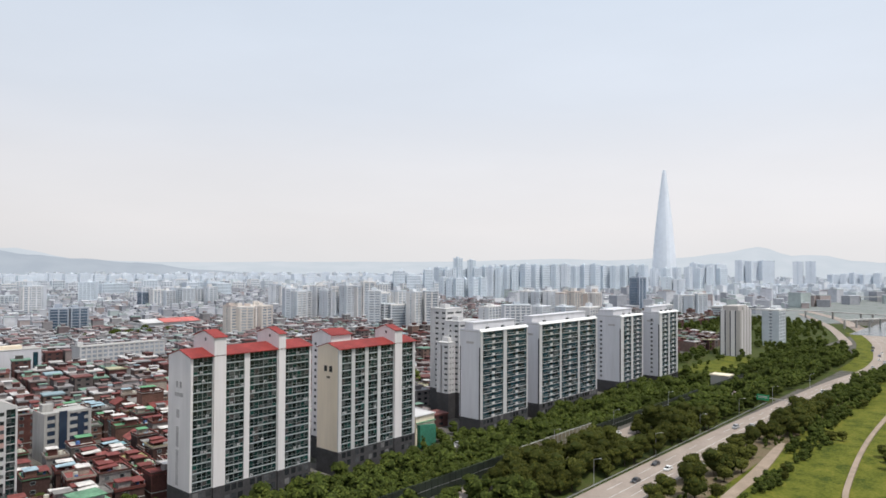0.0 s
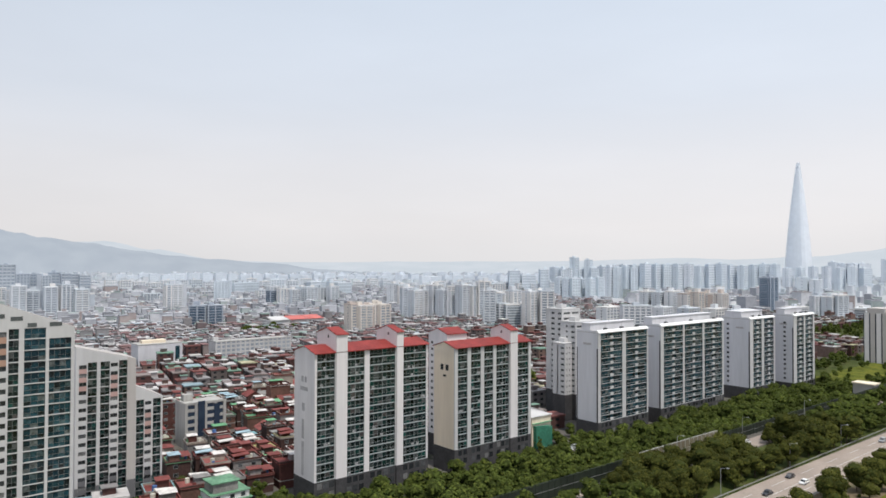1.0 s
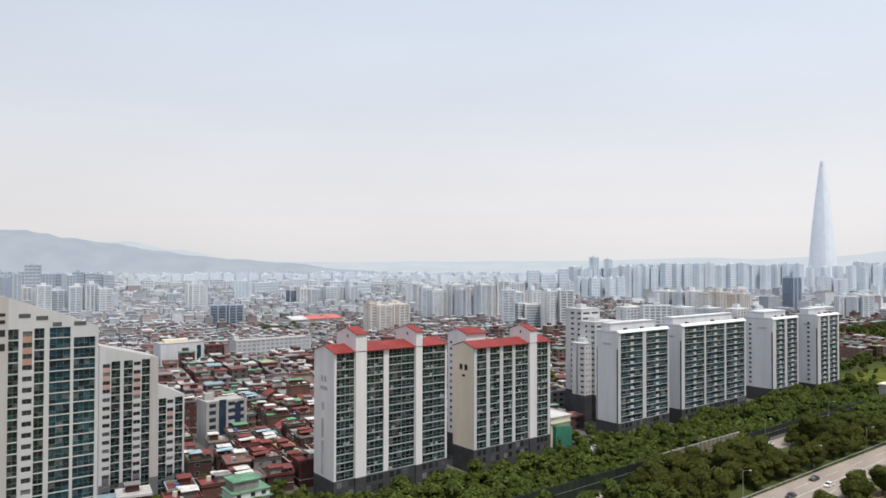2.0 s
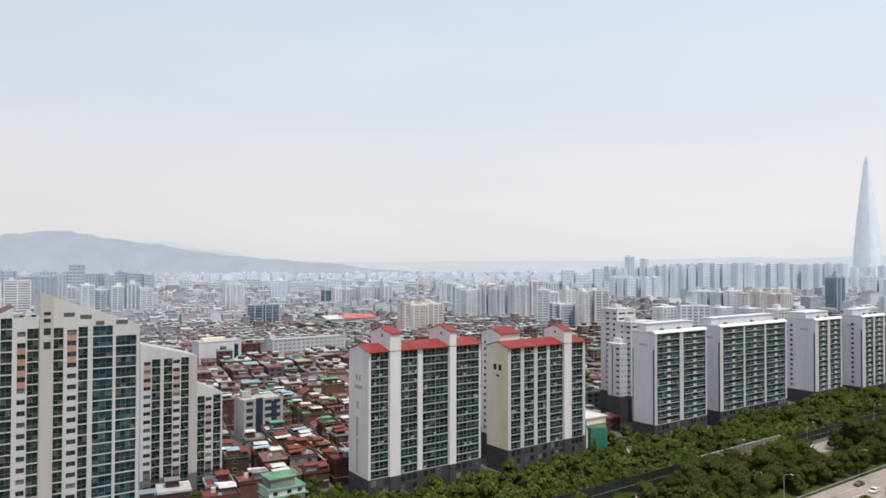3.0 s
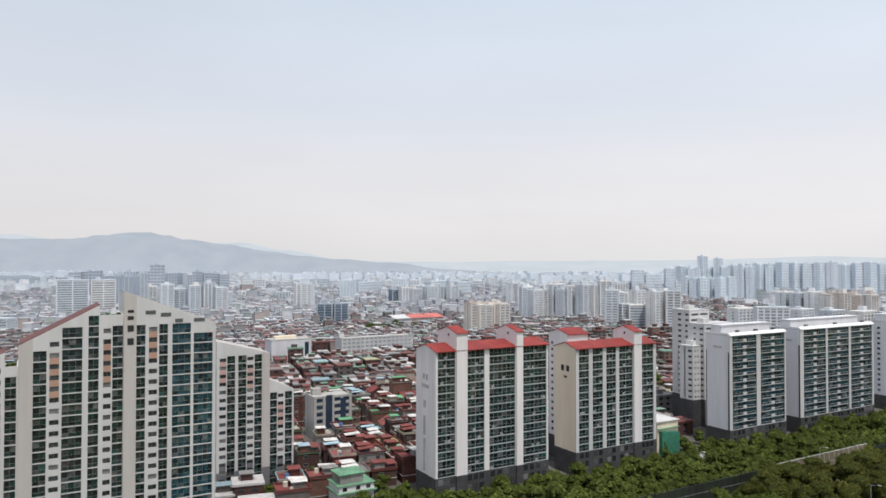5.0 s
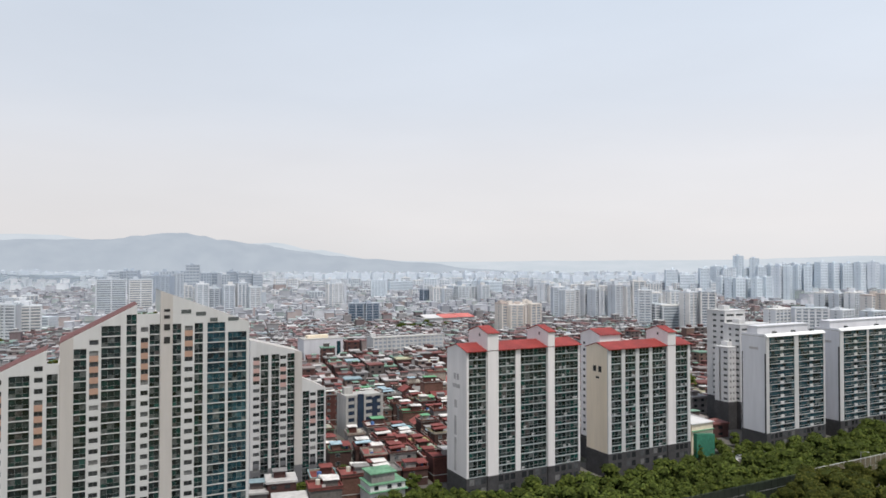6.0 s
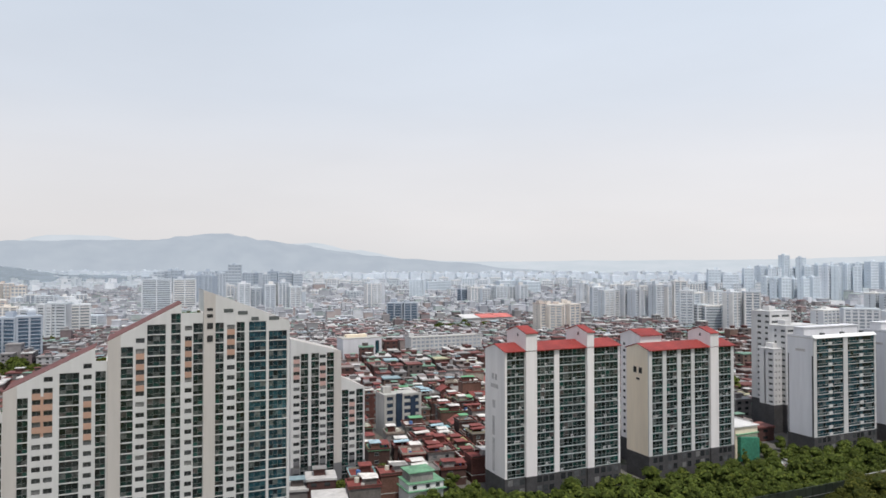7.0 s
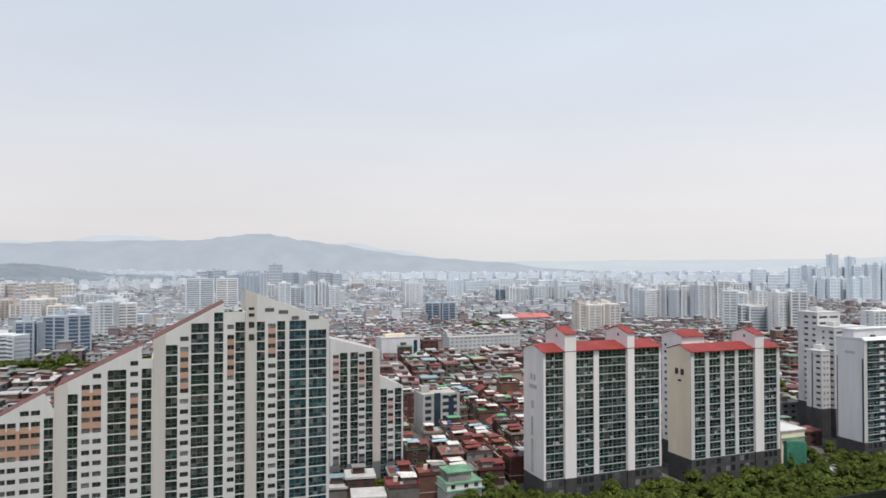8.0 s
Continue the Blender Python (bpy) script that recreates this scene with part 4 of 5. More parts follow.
tower_row(791, 544, 816, 506, 3, 26, 12, 38, 39, "white apartment slab with a bright flat roof", style="white", jitter=5, vary=0.03)
tower_row(793, 486, 818, 442, 4, 20, 14, 40, 41, "cream apartment slab with a bright flat roof", style="cream", jitter=5, vary=0.05)
tower_row(1125, 545, 1133, 529, 2, 16, 14, 53, 53, "dark blue glass office tower", style="office", jitter=2, vary=0.02)
tower_row(1375, 599, 1392, 559, 2, 26, 18, 48, 48, "grey office block far off", style="blue", jitter=5, vary=0.06)
tower_row(1016, 421, 1031, 384, 3, 18, 14, 32, 33, "small pale apartment block by the park", style="white", jitter=5, vary=0.06)
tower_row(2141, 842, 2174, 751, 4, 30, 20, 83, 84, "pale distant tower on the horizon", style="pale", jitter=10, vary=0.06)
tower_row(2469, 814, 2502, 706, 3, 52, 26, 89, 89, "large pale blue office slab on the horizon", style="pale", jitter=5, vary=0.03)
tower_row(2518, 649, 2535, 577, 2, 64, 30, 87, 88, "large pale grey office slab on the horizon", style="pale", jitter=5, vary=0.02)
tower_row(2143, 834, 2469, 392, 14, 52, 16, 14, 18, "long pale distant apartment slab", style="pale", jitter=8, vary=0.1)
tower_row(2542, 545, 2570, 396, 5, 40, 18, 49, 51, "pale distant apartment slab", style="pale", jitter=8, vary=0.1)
tower_row(567, 673, 604, 640, 4, 17, 14, 51, 51, "white apartment tower with vertical window strips", style="white", jitter=10, vary=0.08)
tower_row(683, 797, 738, 747, 3, 30, 13, 46, 46, "white apartment slab with bright roof edge", style="white", jitter=10, vary=0.05)
tower_row(547, 584, 598, 531, 8, 15, 13, 44, 44, "white apartment tower with vertical window strips", style="white", jitter=12, vary=0.08)
tower_row(558, 573, 594, 536, 3, 40, 12, 29, 30, "low white apartment slab with window bands", style="slab", jitter=8, vary=0.05)
tower_row(624, 882, 688, 832, 7, 16, 14, 41, 41, "pale apartment tower with vertical window strips", style="white", jitter=14, vary=0.06)
tower_row(396, 631, 426, 611, 5, 15, 14, 32, 31, "cream apartment block with stepped flat roof", style="cream", jitter=3, vary=0.06)
tower_row(678, 1225, 739, 1189, 4, 30, 18, 40, 40, "grey distant office block", style="blue", jitter=10, vary=0.12)
tower_row(500, 1036, 535, 1018, 2, 30, 16, 34, 34, "blue glass mid-rise office block", style="office", jitter=6, vary=0.1)
tower_row(283, 780, 311, 769, 2, 18, 14, 27, 26, "dark blue glass office block", style="office", jitter=3, vary=0.05)
tower_row(461, 1162, 483, 1153, 1, 26, 20, 45, 45, "grey distant office tower", style="blue", jitter=3, vary=0.06)
tower_row(657, 1349, 675, 1340, 1, 26, 20, 42, 41, "grey distant office tower", style="blue", jitter=3, vary=0.06)
tower_row(309, 951, 332, 943, 2, 14, 14, 44, 44, "white twin apartment tower with dark window columns", style="white", jitter=1, vary=0.005)
tower_row(561, 1391, 627, 1362, 3, 30, 18, 34, 34, "grey distant office block among trees", style="blue", jitter=8, vary=0.1)
tower_row(18, 985, 86, 981, 2, 33, 14, 53, 53, "white apartment slab with horizontal window bands", style="slab", jitter=3, vary=0.03)
tower_row(31, 1500, 101, 1497, 4, 24, 16, 57, 57, "blue-grey apartment tower in a cluster", style="slate", jitter=8, vary=0.12)
tower_row(103, 1446, 355, 1560, 13, 22, 16, 55, 52, "blue-grey apartment tower in a cluster", style="slate", jitter=12, vary=0.07)
tower_row(107, 1245, 268, 1221, 8, 20, 15, 35, 34, "pale apartment tower in the second row of a cluster", style="white", jitter=12, vary=0.12)
tower_row(213, 1028, 233, 1024, 1, 30, 16, 32, 32, "white office slab with dark window strips", style="white", jitter=2, vary=0.06)
tower_row(-336, 1462, -159, 1391, 9, 24, 14, 37, 37, "cream-white distant apartment slab", style="cream", jitter=14, vary=0.12)
tower_row(-202, 928, -113, 893, 7, 24, 14, 33, 33, "beige mid-rise apartment block", style="cream", jitter=10, vary=0.12)
tower_row(-157, 1240, -61, 1249, 6, 24, 14, 24, 22, "white distant apartment slab", style="white", jitter=10, vary=0.1)
tower_row(-90, 634, -64, 637, 2, 20, 16, 33, 32, "dark blue glass office block with white core", style="office", jitter=3, vary=0.04)
tower_row(-111, 630, -94, 633, 2, 16, 14, 29, 28, "teal and blue glass office block", style="office", jitter=3, vary=0.05)
tower_row(-128, 586, -106, 591, 2, 30, 14, 24, 23, "grey concrete school block with window bands", style="slab", jitter=3, vary=0.05)
tower_row(-108, 873, -30, 859, 5, 30, 14, 23, 22, "grey mid-rise block with window bands", style="slab", jitter=14, vary=0.2)
tower_row(-204, 774, -161, 784, 4, 26, 14, 24, 22, "grey mid-rise block with window bands", style="slab", jitter=10, vary=0.2)
tower_row(85, 1197, 147, 1191, 4, 17, 15, 57, 56, "blue-grey apartment tower in a cluster", style="slate", jitter=8, vary=0.06)
tower_row(138, 990, 222, 975, 5, 16, 14, 45, 45, "pale apartment tower in the near row of a cluster", style="white", jitter=8, vary=0.1)
tower_row(533, 725, 614, 658, 9, 17, 13, 45, 46, "white apartment tower with vertical window strips", style="white", jitter=10, vary=0.08)
tower_row(498, 1037, 594, 985, 7, 18, 14, 35, 36, "white apartment tower with vertical window strips", style="white", jitter=10, vary=0.08)
tower_row(-75, 796, -39, 799, 4, 20, 14, 37, 36, "white mid-rise block with window bands", style="slab", jitter=8, vary=0.1)
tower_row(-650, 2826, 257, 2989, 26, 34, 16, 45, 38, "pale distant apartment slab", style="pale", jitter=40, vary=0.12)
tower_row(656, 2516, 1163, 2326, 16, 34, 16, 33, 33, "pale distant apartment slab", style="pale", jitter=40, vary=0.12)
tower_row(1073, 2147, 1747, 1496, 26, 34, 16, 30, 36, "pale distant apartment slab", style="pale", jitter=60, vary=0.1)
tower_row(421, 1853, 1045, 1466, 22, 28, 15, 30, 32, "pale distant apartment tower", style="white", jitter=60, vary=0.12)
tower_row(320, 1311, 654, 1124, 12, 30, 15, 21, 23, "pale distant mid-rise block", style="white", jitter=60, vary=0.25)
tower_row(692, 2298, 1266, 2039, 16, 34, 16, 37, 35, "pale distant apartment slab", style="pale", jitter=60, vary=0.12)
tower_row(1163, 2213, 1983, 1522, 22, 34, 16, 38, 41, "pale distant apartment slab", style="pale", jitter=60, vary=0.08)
tower_row(1002, 1247, 1190, 913, 12, 26, 14, 32, 36, "pale distant apartment tower", style="white", jitter=40, vary=0.08)
tower_row(568, 443, 681, 337, 6, 26, 13, 34, 34, "pale apartment slab behind the row", style="white", jitter=14, vary=0.08)
tower_row(1046, 479, 1091, 364, 3, 40, 14, 10, 13, "pale distant mid-rise block", style="slab", jitter=12, vary=0.15)

tower_row(1214, 1073, 1330, 925, 11, 17, 15, 63, 70, "tall grey-blue apartment tower in a dense row", style="blue", jitter=10, vary=0.05)
tower_block(1069, 1052, 24, 18, 57, "blue", "grey distant office tower with a stepped top", -35)
tower_block(1090, 1031, 30, 18, 47, "blue", "grey distant apartment slab of the skyline", -35)
tower_block(1112, 1007, 18, 18, 60, "blue", "grey distant apartment tower of the skyline", -35)
tower_row(710, 840, 742, 812, 2, 26, 13, 43, 44, "white apartment slab with a bright roof edge", style="white", jitter=4, vary=0.02)
tower_block(195, 1437, 26, 18, 67, "slate", "tall slate-blue apartment tower of the cluster", -10)


# landmark tower: a tall tapering glass spire
spire = thing("skyscraper", "very tall tapering glass skyscraper with split crown, pale blue with painted haze", "skyscraper", (0, 0, 0))
SX, SY = 3267.0, 1414.0
g = Geo()
rings, n = 28, 20
pts = []
for k in range(rings + 1):
    t = k / rings
    half = 54 * (1 - 0.86 * t ** 1.35)
    for i in range(n):
        a = 2 * math.pi * i / n
        sq = 1 / max(abs(math.cos(a)), abs(math.sin(a))) ** 0.55
        pts.append((SX + half * sq * math.cos(a), SY + half * sq * math.sin(a), 525 * t))
faces = [(k * n + i, k * n + (i + 1) % n, (k + 1) * n + (i + 1) % n, (k + 1) * n + i) for k in range(rings) for i in range(n)] + [tuple(range(rings * n, rings * n + n))]
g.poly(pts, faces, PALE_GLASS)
part("shaft", g, spire)
for s in (-1, 1):
    part("crown_fin", Geo().poly([(SX + s * 1.5, SY - 6, 513), (SX + s * 10, SY - 6, 513), (SX + s * 10, SY + 6, 513), (SX + s * 1.5, SY + 6, 513), (SX + s * 1.5, SY - 4, 532), (SX + s * 5.5, SY - 4, 532), (SX + s * 5.5, SY + 4, 532), (SX + s * 1.5, SY + 4, 532)], [(0, 1, 5, 4), (1, 2, 6, 5), (2, 3, 7, 6), (3, 0, 4, 7), (4, 5, 6, 7)], PALE_GLASS), spire)

# ribbed beige tower by the park
rib = thing("apartment_tower", "beige apartment tower with vertical ribs standing by the park", "apartment building", (602, 199, 0))
part("wall", Geo().box(-13, -8, 0, 13, 8, 37, BLUE_GLASS), rib)
for i in range(8):
    x = -13.3 + 3.55 * i
    part("rib", Geo().box(x, -8.6, 0, x + 2.5, -7.6, 37.5 + (2.5 if 2 <= i <= 5 else 0), WARM if i % 2 else BEIGE), rib)
for i in range(4):
    y = -8.2 + 4.1 * i
    part("rib", Geo().box(-13.8, y, 0, -13.31, y + 3.1, 37.5, WARM if i % 2 else BEIGE), rib)
part("roof", Geo().box(-11.9, -6, 37.0, 11, 6, 41, BEIGE), rib, "stepped beige roof storey")
tower_block(700, 196, 22, 15, 33, "white", "white banded apartment tower beside the ribbed tower", 0)


def hill(name, a0, a1, dist, peaks, material, label, seed):
    """A ridge of hills as an uneven sheet between two bearings, its heights fitted to the camera's view."""
    g = Geo()
    pts, faces = [], []
    n, m = 160, 5
    for i in range(n + 1):
        a = radians(a0 + (a1 - a0) * i / n)
        deg, top = math.degrees(a), 0.0
        for (c0, h0), (c1, h1) in zip(peaks, peaks[1:]):
            if c0 <= deg <= c1:
                u = (deg - c0) / (c1 - c0)
                top = h0 + (h1 - h0) * u * u * (3 - 2 * u)
        top *= 1 + 0.10 * noise.noise(Vector((i * 0.13, seed, 0))) + 0.04 * noise.noise(Vector((i * 0.6, seed, 3)))
        for j in range(m + 1):
            r = dist - 500 * (1 - j / m)
            pts.append((r * math.cos(a), r * math.sin(a), -5 + (top + 5) * math.sin(0.5 * math.pi * j / m)))
    for i in range(n):
        for j in range(m):
            k = i * (m + 1) + j
            faces.append((k, k + m + 1, k + m + 2, k + 1))
    g.poly(pts, faces, material)
    return setting(name, g, label, "hill")


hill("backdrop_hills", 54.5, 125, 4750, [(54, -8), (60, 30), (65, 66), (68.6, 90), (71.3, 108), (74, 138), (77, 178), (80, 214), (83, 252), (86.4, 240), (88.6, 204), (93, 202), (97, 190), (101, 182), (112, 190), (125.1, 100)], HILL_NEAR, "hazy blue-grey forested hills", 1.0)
hill("backdrop_far_hills", 3, 125, 4950, [(3, 60), (8.7, 90), (10.1, 100), (12.6, 142), (14.5, 132), (16.5, 186), (19.2, 148), (22, 118), (27, 100), (31, 110), (36, 90), (45, 80), (55, 75), (62, 70), (68, 80), (73, 150), (76, 200), (80, 190), (88.5, 205), (92.5, 240), (95.2, 230), (97.4, 195), (100.2, 200), (112, 215), (125.1, 120)], HILL_FAR, "distant mountain ridge, very pale with haze in its glow", 4.0)

hill("foothill", 85, 112, 3000, [(85, -6), (88, 14), (91.3, 24), (94, 26), (95.6, 38), (97.7, 56), (100, 68), (102, 70), (106, 80), (112.1, 60)], FOOTHILL, "wooded foothill behind the city, blue-green with painted haze", 7.0)

# ---------------------------------------------------------------- houses
OCC = [(48, 81, 238, 256), (105, 162, 190, 218), (168, 218, 190, 240), (252, 470, 185, 218), (271, 301, 228, 256), (-48, 46, 190, 216)]


def free(x, y, r=5.5):
    if any(a - r < x < b + r and c - r < y < d + r for a, b, c, d in OCC):
        return False
    return not any(abs(x - a) < s and abs(y - b) < s for a, b, s in BUILT)


def brick_house(w, d, floors, style):
    """Low villa: brick walls with floor bands, windows, parapet roof, rooftop room, tank."""
    hs = thing("house", HOUSE_LABEL[style], "house", group="low brick houses")
    h = 2.9 * floors
    g = Geo()
    part("wall", g.box(-w / 2, -d / 2, 0, w / 2, d / 2, h, BRICK_WALL), hs)
    part("floor_band", Geo().box(-w / 2 - 0.12, -d / 2 - 0.12, 2.65, w / 2 + 0.12, d / 2 + 0.12, 2.9, CONCRETE), hs, "concrete floor band")
    if style == 4:
        part("roof", Geo().pitched(-w / 2, w / 2, -d / 2, d / 2, h, 2.2, 0.2, 0.5, ROOF_DECK).gable(-w / 2, w / 2, -d / 2, d / 2, h, 2.1, BRICK_WALL), hs)
    else:
        deck = Geo().box(-w / 2 - 0.35, -d / 2 - 0.35, h + 0.004, w / 2 + 0.35, d / 2 + 0.35, h + 0.2, ROOF_DECK)
        part("roof", deck, hs)
        p = Geo()
        t, ph = 0.3, h + 0.9
        for a in ((-w / 2 - 0.3, -d / 2 - 0.3, w / 2 + 0.3, -d / 2 - 0.3 + t), (-w / 2 - 0.3, d / 2 + 0.3 - t, w / 2 + 0.3, d / 2 + 0.3), (-w / 2 - 0.3, -d / 2 - 0.3 + t, -w / 2 - 0.3 + t, d / 2 + 0.3 - t), (w / 2 + 0.3 - t, -d / 2 - 0.3 + t, w / 2 + 0.3, d / 2 + 0.3 - t)):
            p.box(a[0], a[1], h + 0.2, a[2], a[3], ph, BRICK_WALL, ROOF_DECK)
        part("parapet", p, hs)
        rw, rd = w * (0.42 if style != 2 else 0.6), d * 0.42
        ox, oy = (-w * 0.18, d * 0.16) if style % 2 else (w * 0.16, d * 0.14)
        hut = part("rooftop_room", Geo().box(ox - rw / 2, oy - rd / 2, h + 0.2, ox + rw / 2, oy + rd / 2, h + 2.6, BRICK_WALL), hs)
        part("roof", Geo().box(ox - rw / 2 - 0.5, oy - rd / 2 - 0.5, h + 2.6, ox + rw / 2 + 0.5, oy + rd / 2 + 0.5, h + 2.78, ROOF_HUT), hut)
        if style in (0, 2, 3):
            for i in range(1, 3):
                bx, by = (-0.38 + 0.22 * i) * w, (-0.36 if i % 2 else 0.38) * d
                part("storage_box", Geo().box(bx - 0.5, by - 0.35, h + 0.2, bx + 0.5, by + 0.35, h + 0.9 + 0.2 * i, TANK if i != 2 else ROOF_HUT), hs)
            part("water_tank", Geo().tube((-ox, -d * 0.2, h + 0.2), (-ox, -d * 0.2, h + 1.7), 0.8, 0.75, 10, TANK), hs)
        if style in (1, 3):
            part("awning", Geo().slope(-w / 2, w * 0.1, -d / 2 - 0.1, -d * 0.1, h + 2.0, h + 2.1, h + 2.5, ROOF_HUT).box(-w / 2, -d / 2, h + 0.2, -w / 2 + 0.1, -d / 2 + 0.1, h + 2.05, STEEL).box(w * 0.1 - 0.1, -d / 2, h + 0.2, w * 0.1, -d / 2 + 0.1, h + 2.4, STEEL), hs, "pale sheet awning on posts")
    wm = Geo().box(-0.8, -0.08, -0.62, 0.8, 0.05, -0.54, FRAME).box(-0.8, -0.08, 0.54, 0.8, 0.05, 0.62, FRAME).box(-0.8, -0.08, -0.54, -0.72, 0.05, 0.54, FRAME).box(0.72, -0.08, -0.54, 0.8, 0.05, 0.54, FRAME).box(-0.72, -0.03, -0.54, 0.72, 0.03, 0.54, WIN).mesh("window")
    for k in range(floors):
        for sx in (-0.26, 0.22):
            part("window", wm, hs, at=(sx * w, -d / 2 - 0.02, 2.9 * k + 1.6))
        s = part("window", wm, hs, at=(-w / 2 - 0.02, 0.12 * d, 2.9 * k + 1.6))
        s.rotation_euler = (0, 0, -math.pi / 2)
    return hs


HOUSE_LABEL = ["red-brick low-rise house with flat painted roof and water tank", "brown brick villa with rooftop room and sheet awning",
               "three-storey brick villa with wide rooftop room", "dark brick house with parapet roof, awning and tank", "small brick house with pitched roof"]

random.seed(5)
PROTO = {}
HT = radians(-9)
cs, sn = math.cos(HT), math.sin(HT)
near_count = 0
far_walls, far_roofs, mid_walls, mid_roofs, outer = Geo(), Geo(), Geo(), Geo(), Geo()
pale_houses = Geo()
SIZES = [(9.2, 8.3), (10.0, 8.0), (8.3, 9.2), (8.8, 7.6), (7.6, 7.2), (10.4, 8.8)]
SPECIAL = [(104, 128, 294, 314), (146, 180, 498, 522), (200, 276, 512, 552), (346, 422, 716, 760), (82, 95, 207, 218), (380, 450, 610, 650), (-140, -60, 735, 790), (-120, -48, 515, 590)]
OCC += SPECIAL


def plain_house(gw, gr, x, y, turn, w, d, h, wall, roof, hut, windows):
    """A house of the joined rest: walls, overhanging roof, rooftop room and dark window strips."""
    c, s, foot = math.cos(turn), math.sin(turn), ground_z(x, y)

    def put(g, x0, y0, z0, x1, y1, z1, m):
        p = [(x0, y0), (x1, y0), (x1, y1), (x0, y1)]
        q = [(x + a * c - b * s, y + a * s + b * c) for a, b in p]
        z0, z1 = z0 + foot, z1 + foot
        g.poly([(a, b, z0) for a, b in q] + [(a, b, z1) for a, b in q], [(0, 1, 5, 4), (1, 2, 6, 5), (2, 3, 7, 6), (3, 0, 4, 7), (4, 5, 6, 7)], m)

    put(gw, -w / 2, -d / 2, 0, w / 2, d / 2, h, wall)
    put(gr, -w / 2 - 0.4, -d / 2 - 0.4, h, w / 2 + 0.4, d / 2 + 0.4, h + 0.7, roof)
    if hut:
        ox, oy = random.uniform(-0.2, 0.2) * w, random.uniform(-0.1, 0.2) * d
        put(gw, ox - w * 0.2, oy - d * 0.2, h + 0.7, ox + w * 0.2, oy + d * 0.2, h + 2.8, wall)
        put(gr, ox - w * 0.26, oy - d * 0.26, h + 2.8, ox + w * 0.26, oy + d * 0.26, h + 3.0, roof)
    if windows:
        for k in range(int(h / 2.9)):
            for sx in (-0.27, 0.2):
                put(gw, sx * w - 0.9, -d / 2 - 0.06, 2.9 * k + 1.0, sx * w + 0.9, -d / 2 + 0.1, 2.9 * k + 2.2, WIN)
            put(gw, -w / 2 - 0.06, -1.2, 2.9 * k + 1.0, -w / 2 + 0.1, 1.2, 2.9 * k + 2.2, WIN)


for i in range(-80, 150):
    for j in range(0, 135):
        px, py = 10.8 * i + (i // 2) * 1.4 + random.uniform(-1.1, 1.1), 216 + 9.9 * j + (j // 2) * 2.0 + random.uniform(-0.9, 0.9)
        x, y = px * cs - (py - 216) * sn, 216 + px * sn + (py - 216) * cs
        if y < (207 if 44 < x < 106 else (226 if x < 44 else 218)) or x < -0.30 * y - 40 or x > 1000 or not free(x, y) or random.random() < 0.05:
            continue
        if x > 470 and (y < 228 or x > 700) and y < 330:
            continue
        style = random.choice((0, 0, 1, 1, 2, 3, 3, 4))
        floors = random.choice((2, 2, 2, 3, 3, 3))
        w, d = SIZES[random.randrange(6)]
        turn = HT + random.choice((0, 0, math.pi / 2, math.pi)) + random.uniform(-0.06, 0.06)
        if y < 800 and random.random() < 0.03 and y > 330:
            floors = 5
        floors += y > 432
        if 60 < x < 215 and y < 380 and near_count < 215:
            near_count += 1
            m = pose(x, y, LOW, 0, 0, math.degrees(turn))
            key = (style, floors, (near_count % 2))
            if key in PROTO:
                copy_thing(PROTO[key], m)
            else:
                PROTO[key] = brick_house(w, d, floors, style)
                PROTO[key].matrix_basis = m
        # bands by distance: further houses take colours with more haze in them
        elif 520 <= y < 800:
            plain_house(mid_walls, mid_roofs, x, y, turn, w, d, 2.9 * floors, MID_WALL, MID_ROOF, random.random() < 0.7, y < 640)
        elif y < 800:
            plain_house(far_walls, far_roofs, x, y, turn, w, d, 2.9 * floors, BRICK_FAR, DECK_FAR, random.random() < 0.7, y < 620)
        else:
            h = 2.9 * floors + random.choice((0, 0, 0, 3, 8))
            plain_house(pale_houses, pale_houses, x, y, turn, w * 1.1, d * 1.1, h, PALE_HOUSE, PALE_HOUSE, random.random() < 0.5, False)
tagged(new("house_walls", far_walls.mesh("house_walls")), "brick and rendered walls of the low-rise quarter", "houses", kind="stuff")
tagged(new("house_roofs", far_roofs.mesh("house_roofs")), "red, white, green and grey flat roofs of the low-rise quarter", "roofs", kind="stuff")
tagged(new("quarter_walls", mid_walls.mesh("quarter_walls")), "walls of the low-rise quarter further off, greyed with painted haze", "houses", kind="stuff")
tagged(new("quarter_roofs", mid_roofs.mesh("quarter_roofs")), "flat roofs of the low-rise quarter further off, paled with painted haze", "roofs", kind="stuff")
# outer city
for k in range(5200):
    r = 1150 + 2700 * (k / 5200) ** 0.75
    a = radians(random.uniform(2, 112))
    x, y = r * math.cos(a), r * math.sin(a)
    if (y < 300 and x < 1500) or not free(x, y) or (x < 1000 and y < 1250 and x > -0.30 * y - 40):
        continue
    s = random.uniform(12, 26)
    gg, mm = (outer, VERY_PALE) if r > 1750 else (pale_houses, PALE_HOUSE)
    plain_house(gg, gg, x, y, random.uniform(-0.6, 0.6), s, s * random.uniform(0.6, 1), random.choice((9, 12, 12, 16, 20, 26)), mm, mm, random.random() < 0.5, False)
tagged(new("outer_city", outer.mesh("outer_city")), "city blocks towards the hills, very pale with painted haze", "houses", kind="stuff")
tagged(new("distant_houses", pale_houses.mesh("distant_houses")), "distant low-rise city blocks, pale with painted haze", "houses", kind="stuff")

# ---------------------------------------------------------------- trees


